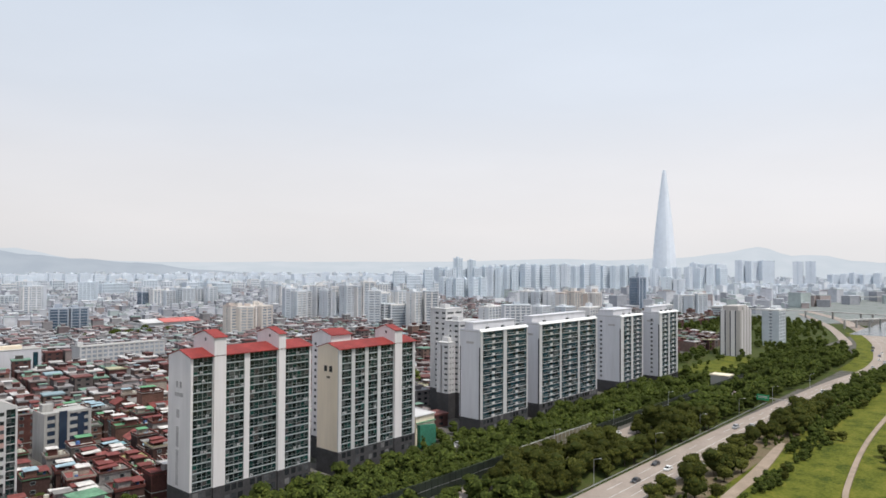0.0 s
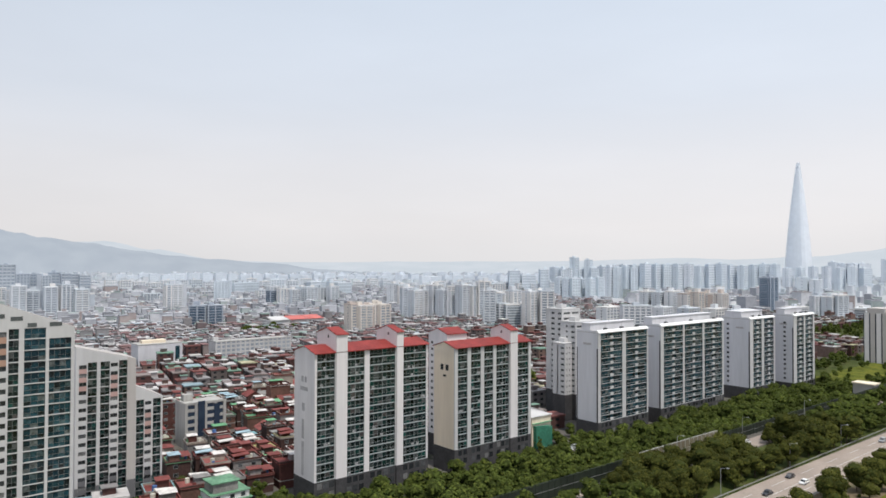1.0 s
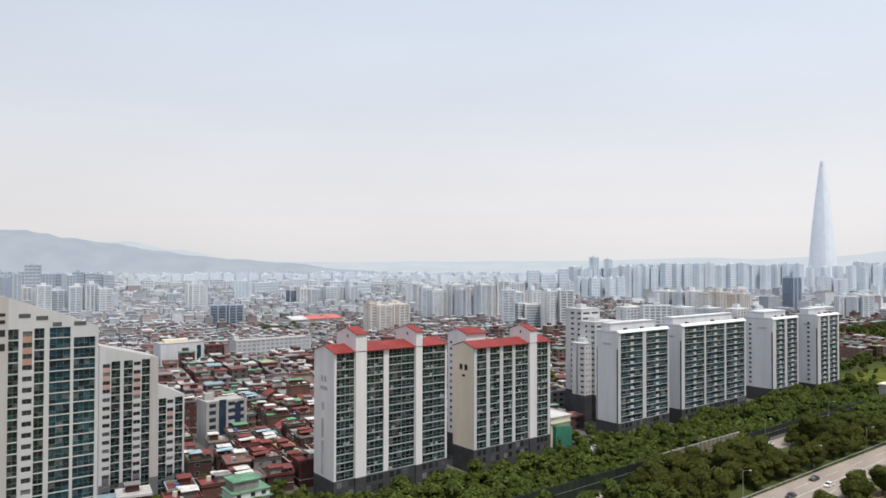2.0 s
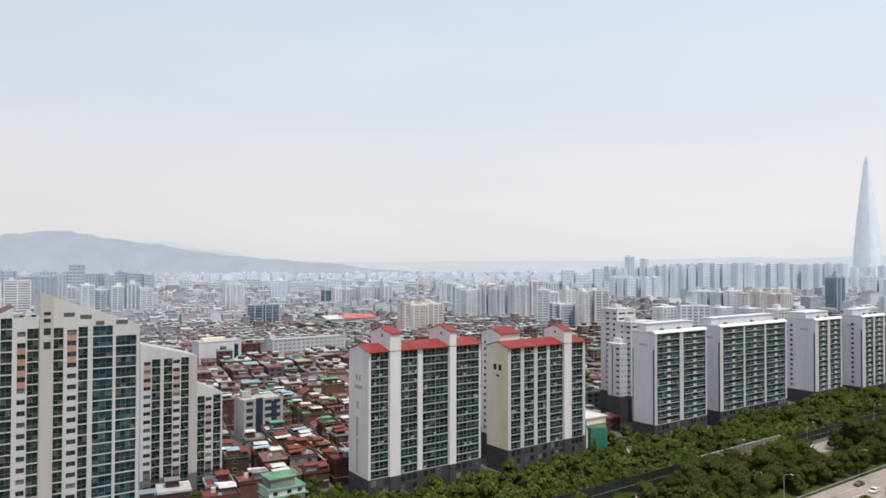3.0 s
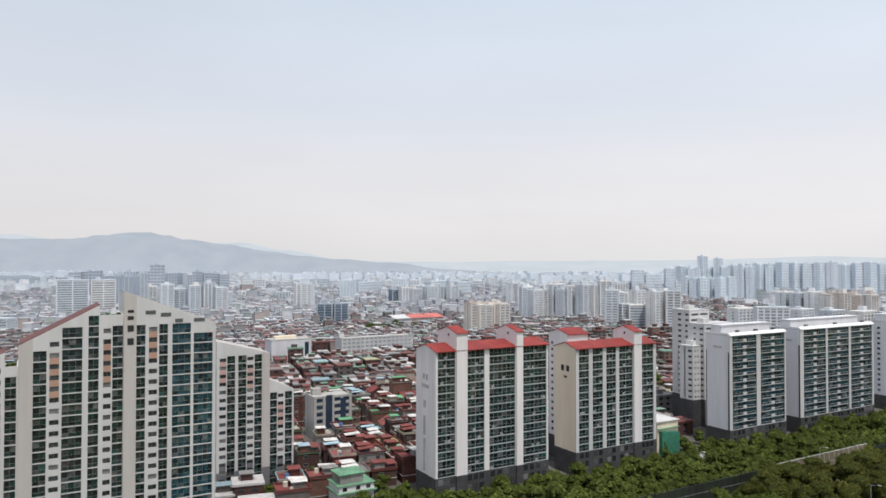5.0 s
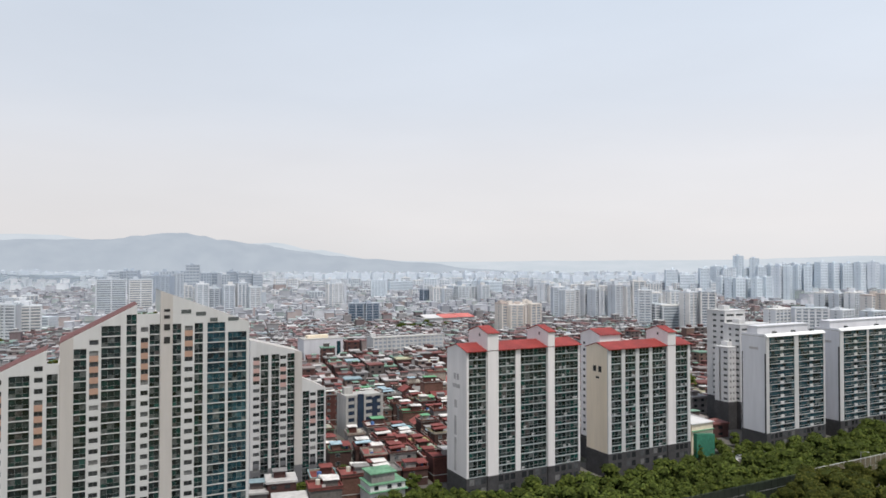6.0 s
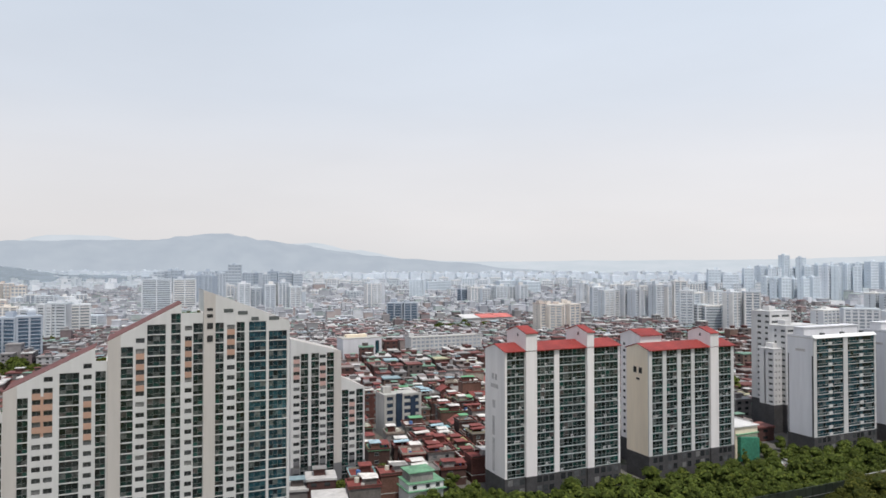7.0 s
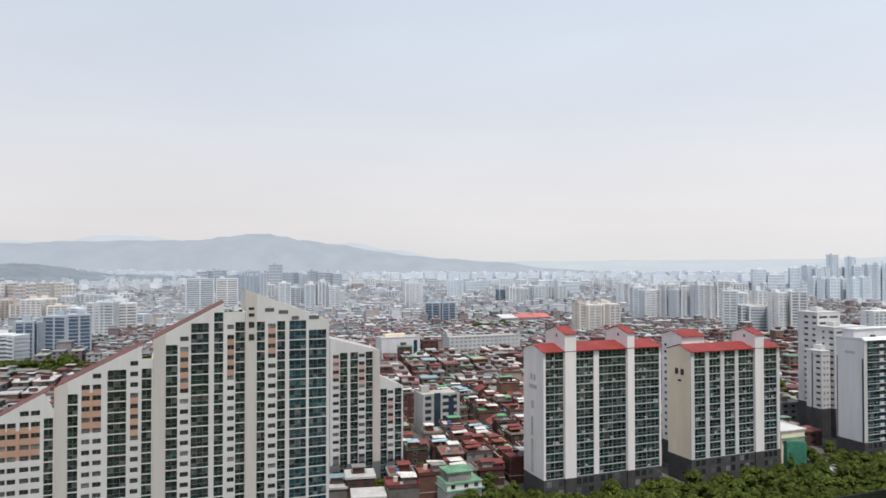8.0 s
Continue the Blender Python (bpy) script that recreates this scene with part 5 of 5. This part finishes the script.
def crown_arrays(seed, radius, height, lobes, leaves, leaf):
    """Leaf clumps over several lobes; returns vertices, quads and the inner lobe triangles."""
    rng = np.random.RandomState(seed)
    verts, quads, inner = [], [], []
    lobe = []
    for i in range(lobes):
        a, rr = rng.uniform(0, 2 * math.pi), radius * rng.uniform(0.15, 0.62)
        lobe.append((rr * math.cos(a), rr * math.sin(a), height * rng.uniform(0.34, 0.86), radius * rng.uniform(0.34, 0.55)))
    bm = bmesh.new()
    bmesh.ops.create_icosphere(bm, subdivisions=2, radius=1.0)
    bm.verts.ensure_lookup_table()
    sv = [v.co.copy() for v in bm.verts]
    sf = [[v.index for v in f.verts] for f in bm.faces]
    bm.free()
    for cx, cy, cz, r in lobe:
        k = len(verts)
        for v in sv:
            s = r * 0.86 * rng.uniform(0.85, 1.1)
            verts.append((cx + v.x * s, cy + v.y * s, cz + v.z * s * 0.8))
        inner += [tuple(k + i for i in f) for f in sf]
    for n in range(leaves):
        cx, cy, cz, r = lobe[rng.randint(lobes)]
        d = rng.normal(size=3)
        d /= np.linalg.norm(d)
        d[2] = abs(d[2]) if rng.rand() < 0.72 else d[2]
        c = np.array((cx, cy, cz)) + d * r * rng.uniform(0.86, 1.12) * np.array((1, 1, 0.82))
        nrm = d + np.array((0, 0, 0.35)) + rng.normal(size=3) * 0.40
        nrm /= np.linalg.norm(nrm)
        t = np.cross(nrm, rng.normal(size=3))
        t /= np.linalg.norm(t)
        b = np.cross(nrm, t)
        s = leaf * rng.uniform(0.6, 1.3)
        k = len(verts)
        for u, v in ((-1, -0.7), (0.9, -1), (1, 0.8), (-0.8, 1)):
            verts.append(tuple(c + t * s * u + b * s * v * 0.8))
        quads.append((k, k + 1, k + 2, k + 3))
    return verts, quads, inner


def crown_geo(*a, leaf_mat=None):
    v, q, i = crown_arrays(*a)
    g = Geo()
    g.v = v
    # slot 0 is the inner lobes with shade in their colour, slot 1 the leaves
    g.slot(LEAF_SHADE), g.slot(leaf_mat or LEAF)
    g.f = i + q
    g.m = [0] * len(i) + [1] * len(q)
    return g


def trunk_geo(seed, height, r):
    rng = random.Random(seed)
    g = Geo().tube((0, 0, -0.1), (0.1, 0.05, height * 0.45), r, r * 0.7, 8, BARK)
    for i in range(5):
        a = i * 1.25 + rng.uniform(-0.3, 0.3)
        z = height * rng.uniform(0.25, 0.42)
        g.tube((0.05, 0.02, z), (height * 0.24 * math.cos(a), height * 0.24 * math.sin(a), height * rng.uniform(0.5, 0.68)), r * 0.45, r * 0.15, 5, BARK)
    return g


TREES = []
for s, (rad, hgt) in enumerate(((3.6, 7.6), (4.2, 8.6), (3.1, 6.8), (4.8, 9.2), (3.4, 8.4), (2.4, 4.6))):
    TREES.append((crown_geo(30 + s, rad, hgt, 12, 1350, 0.23).mesh("crown"), trunk_geo(s, hgt, 0.2).mesh("trunk"), rad, hgt))
TREES_SOFT = []
for s in (0, 1, 2, 4):
    _, tr, rad, hgt = TREES[s]
    TREES_SOFT.append((crown_geo(80 + s, rad, hgt, 12, 1350, 0.23, leaf_mat=LEAF_SOFT).mesh("crown"), tr, rad, hgt))
LIGHT = [crown_geo(60 + s, r, h, 9, 400, 0.38) for s, (r, h) in enumerate(((3.8, 8.0), (4.6, 9.0), (3.2, 7.0)))]
WOOD = Geo()
WOOD.slot(LEAF_SHADE), WOOD.slot(LEAF), WOOD.slot(BARK)
wood_v, wood_f, wood_m = [], [], []


def tree(x, y, k, s, label, group, soft=False):
    crown, trunk, rad, hgt = (TREES_SOFT if soft else TREES)[k]
    t = thing("tree", label, "tree", group=group)
    t.matrix_basis = pose(x, y, ground_z(x, y), 0, 0, random.uniform(0, 360)) @ Matrix.Diagonal((s, s, s * random.uniform(0.9, 1.1), 1))
    part("trunk", trunk, t)
    part("crown", crown, t)


def wood(x, y, k, s):
    g = LIGHT[k]
    a, base = random.uniform(0, 6.28), sum(len(v) for v in wood_v)
    v = np.array(g.v)
    c, sn2 = math.cos(a) * s, math.sin(a) * s
    wood_v.append(np.stack([x + v[:, 0] * c - v[:, 1] * sn2, y + v[:, 0] * sn2 + v[:, 1] * c, v[:, 2] * s * random.uniform(0.85, 1.15) + ground_z(x, y)], -1))
    wood_f.extend(tuple(base + i for i in f) for f in g.f)
    wood_m.extend(g.m)


random.seed(21)
count = 0
# belt between the noise barrier and the apartment row
for i in range(128):
    for j in range(8):
        x, y = 30 + 4.9 * i + random.uniform(-1.6, 1.6), 154.5 + 5.2 * j + random.uniform(-1.6, 1.6)
        if random.random() < 0.06 or (425 < x < 460 and y < 166) or (430 < x < 465 and y > 182) or (x > 470 and y > 162) or y > 190.5 or (216 < x < 236 and 181 < y):
            continue
        if x < 108 and y > 172:
            continue
        if 150 < x < 300 and count < 75 and random.random() < 0.3:
            count += 1
            tree(x, y, random.randrange(4), random.uniform(0.85, 1.15), "bushy green broadleaf tree in the belt before the apartments", "belt trees", True)
        else:
            wood(x, y, random.randrange(3), random.uniform(0.8, 1.15) if y > 168 else random.uniform(0.7, 0.95))
# belt between highway and service road
for i in range(100):
    for j in range(4):
        x, y = 110 + 5.4 * i + random.uniform(-2, 2), 119.8 + 6.4 * j + random.uniform(-2, 2)
        if random.random() < 0.10 or (260 < x < 286 and j >= 1) or (x > 430 and y < 114):
            continue
        if 185 < x < 330:
            tree(x, y, random.choice((0, 1, 2, 3)), random.uniform(0.95, 1.25), "dense dark green roadside tree beside the highway", "roadside trees")
        else:
            wood(x, y, random.randrange(3), random.uniform(0.8, 1.1))
# river side row
for i in range(74):
    for j in range(2):
        x, y = 330 + 4.6 * i + random.uniform(-1.5, 1.5), 86 + 5.2 * j + random.uniform(-1.5, 1.5)
        if x > 490:
            y -= (x - 490) * 0.11 if x < 570 else 8.8
        if x < 400:
            tree(x, y, random.choice((0, 1, 3)), random.uniform(0.9, 1.15), "dark green tree in the row above the river bank", "bank trees")
        else:
            wood(x, y, random.randrange(3), random.uniform(0.7, 0.9))
for x, y, k, s in ((214, 92.5, 0, 0.9), (222, 86, 3, 0.85), (236, 93.5, 4, 0.95), (243, 93, 1, 0.8), (252, 91, 3, 0.85), (257, 86.5, 1, 0.9), (266, 91.5, 0, 0.8), (272, 87, 5, 1.1), (281, 92.5, 4, 0.85), (289, 94, 0, 0.78), (297, 93, 1, 0.75), (305, 94.5, 3, 0.66), (312, 90, 0, 0.8), (318, 95, 2, 0.9), (322, 89, 1, 0.8), (247, 85.5, 5, 1.0), (262, 84.5, 5, 0.9), (284, 88, 5, 0.9), (226, 80.5, 5, 0.9), (204, 90, 1, 0.8)):
    tree(x, y, k, s * 1.3, "rounded roadside tree on the bare verge", "verge trees")
for x, y, s in ((330, 70, 1.2), (336, 67, 1.0), (272, 73, 0.8), (262, 70, 0.7), (252, 72, 0.8), (420, 74, 1.2), (300, 44, 1.3), (310, 46, 1.1), (318, 49, 1.2), (360, 50, 1.2), (400, 77, 0.9), (460, 78, 1.0)):
    tree(x, y, 5, s, "low rounded bush on the grassy bank", "bank bushes")
# park and woods further along, and trees among the houses
for k in range(1700):
    x, y = random.uniform(470, 1000), random.uniform(112, 330)
    if (580 < x < 660 or 680 < x < 720) and 180 < y < 225:
        continue
    edge = 104 + max(0, x - 600) * 0.19 + max(0, x - 850) * 0.11
    slip = 146 + (x - 737) * 0.27
    if y < edge + 12 or (x > 725 and abs(y - slip) < 10) or (476 < x < 590 and 148 < y < 205 and random.random() < 0.8) or (x < 700 and y > 222 and random.random() < 0.9) or (x > 700 and random.random() < 0.45):
        continue
    wood(x, y, random.randrange(3), random.uniform(0.55, 0.95))
for x, y in ((88, 206), (94, 202), (101, 204), (105, 210), (99, 212), (107, 200), (76, 226), (80, 233), (73, 232), (84, 240), (104, 222), (70, 214), (64, 222), (58, 230), (82, 200), (76, 196), (222, 205), (218, 214), (226, 220), (232, 226), (240, 214), (236, 206), (246, 200), (247, 222), (150, 262), (190, 300), (250, 420), (240, 470), (300, 500), (330, 650), (340, 660)):
    tree(x, y, random.randrange(4), random.uniform(0.6, 0.95), "green garden tree between houses", "garden trees", True)
for x, y, z, s in ((13.9, 198.6, 60.5, 0.22), (15.0, 198.8, 60.5, 0.28), (16.4, 198.5, 60.5, 0.2), (17.6, 198.8, 60.5, 0.3), (-6.4, 198.9, 49.0, 0.3), (-5.3, 199.0, 49.0, 0.34), (-28.0, 199.6, 37.6, 0.24)):
    shrub = thing("terrace_shrub", "small green shrub in the planting of a roof terrace", "shrub", group="terrace shrubs")
    shrub.matrix_basis = pose(x, y, z, 0, 0, 40 * x) @ Matrix.Diagonal((s, s, s * 0.9, 1))
    part("trunk", TREES[5][1], shrub)
    part("crown", TREES[5][0], shrub)
for k in range(110):
    x = random.uniform(300, 560)
    wood(x, (79 if x < 490 else 71) + random.uniform(-4, 4), random.randrange(3), random.uniform(0.4, 0.7))
for k in range(46):
    wood(random.uniform(225, 330), random.gauss(72.5, 1.6), random.randrange(3), random.uniform(0.3, 0.5))
for k in range(30):
    wood(random.uniform(215, 330), random.uniform(85, 94), random.randrange(3), random.uniform(0.2, 0.36))
for k in range(46):
    wood(random.uniform(217, 252), random.uniform(192, 262), random.randrange(3), random.uniform(0.5, 0.8))
for k in range(40):
    wood(random.uniform(84, 110), random.uniform(192, 204), random.randrange(3), random.uniform(0.45, 0.75))
for k in range(26):
    wood(random.uniform(84, 110), random.uniform(204, 232), random.randrange(3), random.uniform(0.4, 0.7))
for k in range(26):
    wood(random.uniform(46, 82), random.uniform(226, 236), random.randrange(3), random.uniform(0.4, 0.65))
for k in range(90):
    wood(random.uniform(60, 260), random.uniform(215, 430), random.randrange(3), random.uniform(0.35, 0.7))
for k in range(420):
    x, y = random.uniform(-280, 700), random.uniform(300, 1200)
    wood(x, y, random.randrange(3), random.uniform(0.6, 1.1))
for cx, cy, n, sx, sy in ((330, 690, 40, 40, 14), (-92, 552, 46, 34, 34), (-58, 524, 18, 14, 14), (520, 320, 40, 40, 25), (300, 300, 20, 30, 12), (420, 560, 20, 40, 12)):
    for k in range(n):
        wood(cx + random.gauss(0, sx * 0.5), cy + random.gauss(0, sy * 0.5), random.randrange(3), random.uniform(1.0, 1.5))
me = bpy.data.meshes.new("woodland")
me.from_pydata(np.concatenate(wood_v).tolist(), [], wood_f)
me.materials.append(LEAF_SHADE), me.materials.append(LEAF_SOFT)
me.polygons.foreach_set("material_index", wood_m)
me.update()
tagged(new("woodland", me), "dense green broadleaf tree cover along roads and parks", "trees", kind="stuff")

# ---------------------------------------------------------------- cars and road furniture


def car(kind=0):
    """A saloon or van, its length along X."""
    c = thing("van" if kind else "car", "car on the road", "car")
    g = Geo()
    L, W2, low, high = (4.5, 0.9, 0.75, 1.42) if kind == 0 else (4.8, 0.95, 0.95, 1.85)
    prof = [(-L / 2, 0.3), (-L / 2, low), (-L / 2 + 0.5, low + 0.06), (-L * 0.27, high), (L * 0.10, high), (L * 0.26, low + 0.08), (L / 2 - 0.1, low - 0.06), (L / 2, 0.5), (L / 2, 0.3)]
    n = len(prof)
    pts = [(x, -W2 * (0.82 if z > low + 0.2 else 1), z) for x, z in prof] + [(x, W2 * (0.82 if z > low + 0.2 else 1), z) for x, z in prof]
    g.poly(pts, [tuple(range(n)), tuple(range(2 * n - 1, n - 1, -1))] + [(i, n + i, n + (i + 1) % n, (i + 1) % n) for i in range(n)], CAR_PAINT)
    part("body", g, c)
    part("windscreen", Geo().poly([(L * 0.115, -W2 * 0.76, high - 0.04), (L * 0.115, W2 * 0.76, high - 0.04), (L * 0.25, W2 * 0.9, low + 0.12), (L * 0.25, -W2 * 0.9, low + 0.12), (L * 0.125, -W2 * 0.76, high - 0.01), (L * 0.125, W2 * 0.76, high - 0.01), (L * 0.26, W2 * 0.9, low + 0.13), (L * 0.26, -W2 * 0.9, low + 0.13)], [(4, 7, 6, 5), (0, 1, 2, 3), (0, 4, 5, 1), (3, 2, 6, 7)], WIN), c)
    for s in (-1, 1):
        part("side_window", Geo().box(-L * 0.26, s * W2 * 0.93 - 0.03, low + 0.16, L * 0.12, s * W2 * 0.93 + 0.03, high - 0.12, WIN), c)
        part("headlight", Geo().box(L / 2 - 0.12, s * W2 * 0.7 - 0.18, 0.52, L / 2 + 0.01, s * W2 * 0.7 + 0.18, 0.66, LAMP_CLEAR), c)
        part("tail_light", Geo().box(-L / 2 - 0.01, s * W2 * 0.75 - 0.16, 0.55, -L / 2 + 0.1, s * W2 * 0.75 + 0.16, 0.72, LAMP_RED), c)
        for x in (-L * 0.3, L * 0.3):
            wh = part("wheel", Geo().tube((x, s * (W2 - 0.2), 0.31), (x, s * (W2 + 0.01), 0.31), 0.31, 0.31, 14, RUBBER), c)
            part("rim", Geo().tube((x, s * (W2 + 0.0), 0.31), (x, s * (W2 + 0.03), 0.31), 0.19, 0.17, 10, STEEL), wh)
    return c


sedan, van = car(0), car(1)
tagged(sedan, "small saloon car on the highway", "car", group="cars")
tagged(van, "tall van on the highway", "van", group="vans")
highway_cars = [(0, 250, 111.5, 0.22, 180), (0, 247, 105.5, 0.22, 180), (1, 330, 109.0, 0.22, 180), (0, 338, 104.5, 0.22, 180), (0, 226, 108, 0.22, 180), (0, 418, 102, 0.22, 180), (1, 455, 101, 0.22, 185)]
parked_cars = [(0, 275, 142, 0.15, 0), (1, 283, 144, 0.15, 0), (0, 268, 145.5, 0.15, 0), (0, 252, 143.5, 0.15, 0), (1, 214, 145.5, 0.15, 0), (0, 229, 196, LOW, 90), (0, 233, 197, LOW, 90), (1, 237, 197, LOW, 90), (0, 241, 196.5, LOW, 90)]
bend_cars = [(0, 570, 92, 0.22, 0), (0, 590, 98, 0.22, 180), (0, 610, 90, 0.22, 0), (1, 625, 96, 0.22, 190), (0, 640, 102, 0.22, 190), (0, 655, 95, 0.22, 15), (0, 668, 106, 0.22, 195), (0, 690, 108, 0.22, 195), (0, 705, 117, 0.22, 195), (1, 730, 121, 0.22, 20)]
done = {0: False, 1: False}
for kind, x, y, z, a in highway_cars + parked_cars + bend_cars:
    base = (sedan, van)[kind]
    if not done[kind]:
        base.matrix_basis, done[kind] = pose(x, y, z, 0, 0, a), True
    else:
        copy_thing(base, pose(x, y, z, 0, 0, a))


def street_lamp(x, y, turn=0.0):
    p = thing("street_lamp", "tall grey steel street lamp with a curved arm", "street lamp", group="street lamps")
    part("pole", Geo().tube((0, 0, 0), (0, 0, 9), 0.13, 0.08, 8, STEEL), p)
    part("arm", Geo().tube((0, 0, 8.9), (0, -2.2, 9.6), 0.06, 0.05, 6, STEEL), p)
    part("lamp_head", Geo().box(-0.18, -2.9, 9.5, 0.18, -2.1, 9.68, LAMP_CLEAR), p)
    p.matrix_basis = pose(x, y, 0, 0, 0, turn)


for x, y in ((213, 116.9), (262, 116.9), (308, 116.9), (356, 115.9), (404, 114.0), (465, 110.0)):
    street_lamp(x, y)
for x in (240, 290, 350):
    street_lamp(x, 149.2)
gan = thing("sign_gantry", "green highway sign on an overhead steel mast arm", "road sign")
part("mast", Geo().tube((372, 97.4, 0), (372, 97.4, 8.6), 0.28, 0.2, 10, STEEL), gan)
part("mast_arm", Geo().tube((372, 97.4, 8.2), (372, 113.5, 8.4), 0.16, 0.12, 8, STEEL), gan)
sg = part("sign_panel", Geo().box(371.75, 106.5, 7.0, 371.85, 112.5, 9.8, SIGN_GREEN), gan, "green sign panel")
for z in (8.9, 8.2):
    part("text_bar", Geo().box(371.70, 107.2, z - 0.16, 371.745, 111.8, z + 0.16, MARK), sg, "white unreadable lettering bar")

# elevated road and bridge in the distance
via = thing("viaduct", "pale concrete elevated roads on piers crossing far off", "viaduct")
for k, line in enumerate((smooth_line([(1072, 420, 4), (1072, 304, 4), (1090, 253, 4), (1076, 192, 4), (1074, 160, 4), (1110, 40, 4)], 5), smooth_line([(937, 184, 4), (970, 168, 4), (1005, 153, 4), (1060, 120, 4), (1150, 40, 4)], 5), smooth_line([(1560, 430, 6), (1608, 353, 6), (1681, 254, 6), (1800, 80, 6)], 4))):
    part("deck", ribbon("deck", line, 10.5, CONCRETE, 1.1), via)
    for x, y, _ in line[::3]:
        part("pier", Geo().tube((x, y, 0), (x, y, 9.5), 1.2, 1.2, 10, CONCRETE), via)

# ---------------------------------------------------------------- single buildings among the houses


def block_building(x0, x1, y0, y1, h, wall, glass, label, cols, roofcol, category="building", strips=True):
    b = thing("building", label, category, (0, 0, LOW))
    h -= LOW
    part("wall", Geo().box(x0 + 0.3, y0 + 0.3, 0, x1 - 0.12, y1, h - 0.2, glass), b)
    n = cols
    for i in range(n + 1):
        x = x0 + (x1 - x0 - 1.2) * i / n
        part("pier", Geo().box(x, y0, 0, x + 1.2, y0 + 0.28, h, wall), b)
    k = 0
    while 3.1 * k < h - 1:
        part("spandrel", Geo().box(x0 + 0.1, y0 + 0.1, 3.1 * k, x1 - 0.13, y0 + 0.29, 3.1 * k + 1.3, wall), b)
        k += 1
    part("end_wall", Geo().box(x0, y0 + 0.32, 0, x0 + 0.28, y1, h, wall), b)
    part("end_wall", Geo().box(x1 - 0.1, y0 + 0.3, 0, x1 + 0.05, y1, h, wall), b)
    part("roof", Geo().box(x0 - 0.1, y0 - 0.1, h, x1 + 0.1, y1 + 0.1, h + 0.3, roofcol).box(x0 - 0.1, y0 - 0.1, h + 0.3, x1 + 0.1, y0 + 0.2, h + 1.0, wall).box(x0 - 0.1, y0 + 0.2, h + 0.3, x0 + 0.2, y1, h + 1.0, wall), b)
    part("stair_head", Geo().box(x0 + 2, y1 - 4.5, h + 0.3, x0 + 6, y1 - 1, h + 3.2, wall), b)
    return b


of = block_building(106, 124, 299, 311, 13.5, CONCRETE, BLUE_GLASS, "pale office block with tall dark blue glass strips", 4, CONCRETE, "office building")
part("glass_bay", Geo().box(111.5, 298.6, 0, 114.5, 298.98, 14.8 - LOW, BLUE_GLASS), of, "dark blue glass bay")
part("glass_bay", Geo().box(118.5, 298.6, 0, 121.0, 298.98, 13.0 - LOW, BLUE_GLASS), of, "dark blue glass bay")
block_building(207, 270, 520, 534, 13, WHITE, TOWER_WIN, "long white school building with window bays", 16, CONCRETE, "school")
bl = thing("building", "windowless pale grey hall with yellow roof clutter", "building")
part("wall", Geo().box(146, 503, LOW, 176, 520, 17, COOL).box(171, 502.8, LOW, 174, 503, 15, GLASS_TEAL), bl)
part("roof", Geo().box(145.8, 502.8, 17, 176.2, 520.2, 17.4, CONCRETE).box(150, 508, 17.4, 166, 514, 19.5, CREAM), bl)
mk = thing("market_hall", "low long hall with red and white sheet roofs", "market hall")
part("wall", Geo().box(350, 722, LOW, 420, 756, 9, WHITE), mk)
for i in range(3):
    part("roof", Geo().pitched(352 + 22 * i, 372 + 22 * i, 722, 754, 9.0, 3.0, 0.4, 1.0, mat("red_sheet_roof", (0.55, 0.16, 0.14), 0.6, grain=0.1, size=3) if i else WHITE), mk)
gb = thing("house", "three-storey green-roofed villa with mint ledges", "house", (0, 0, -3.6))
part("wall", Geo().box(82, 208, LOW + 3.6, 94, 217, 7.4, TOWER_PAINT).box(83, 209.5, 7.6, 91, 216.5, 10.4, BRICK_WALL), gb)
part("ledge", Geo().box(81.3, 207.2, 5.0, 94.8, 217.6, 5.35, ROOF_GREEN).box(81.6, 207.6, 7.4, 94.4, 217.4, 7.6, ROOF_GREEN), gb, "green painted ledge")
part("roof", Geo().box(82.4, 209, 10.4, 91.6, 217, 10.7, ROOF_GREEN), gb, "green painted flat roof")
for x in (84, 88.5, 92):
    for z in (2.2, 6.4):
        part("window", Geo().box(x - 0.7, 207.9, z - 0.6, x + 0.7, 207.99, z + 0.6, WIN), gb)
nb = thing("building", "small brick workshop with green sheeting and white roof", "building")
part("wall", Geo().box(219, 205, LOW, 231, 216, 9, CREAM), nb)
part("sheeting", Geo().slope(220, 230, 203.2, 205, LOW + 1, 5.5, 4.5, NET), nb, "hanging green sheeting")
part("roof", Geo().box(218.5, 204.5, 9, 231.5, 216.5, 9.35, WHITE).box(219, 204.2, 6.2, 231, 205, 6.5, ROOF_GREEN), nb, "flat white roof with green canopy")
sh = thing("shed", "pale flat-roofed pump house above the trees", "shed")
part("wall", Geo().box(447, 152, LOW, 455, 163, 5.0, BEIGE), sh)
part("roof", Geo().box(446.2, 151.4, 5.0, 455.8, 163.6, 5.7, CREAM), sh, "bright cream flat roof")
pk = Geo()
pk.box(462, 113, 0, 640, 225, 0.06, UNDER).box(640, 160, 0, 1000, 330, 0.05, UNDER)
setting("park_ground", pk, "dark green park undergrowth beyond the apartment row", "park")
lw = Geo()
lw.box(-112, 520, LOW, -70, 545, LOW + 0.1, GRASS)
setting("school_field", lw, "bright green playing field among the houses", "lawn")
sp = Geo()
sp.box(474, 158, 0, 585, 200, 0.12, GRASS)
setting("sports_lawn", sp, "bright lawn beside the apartment row", "lawn")
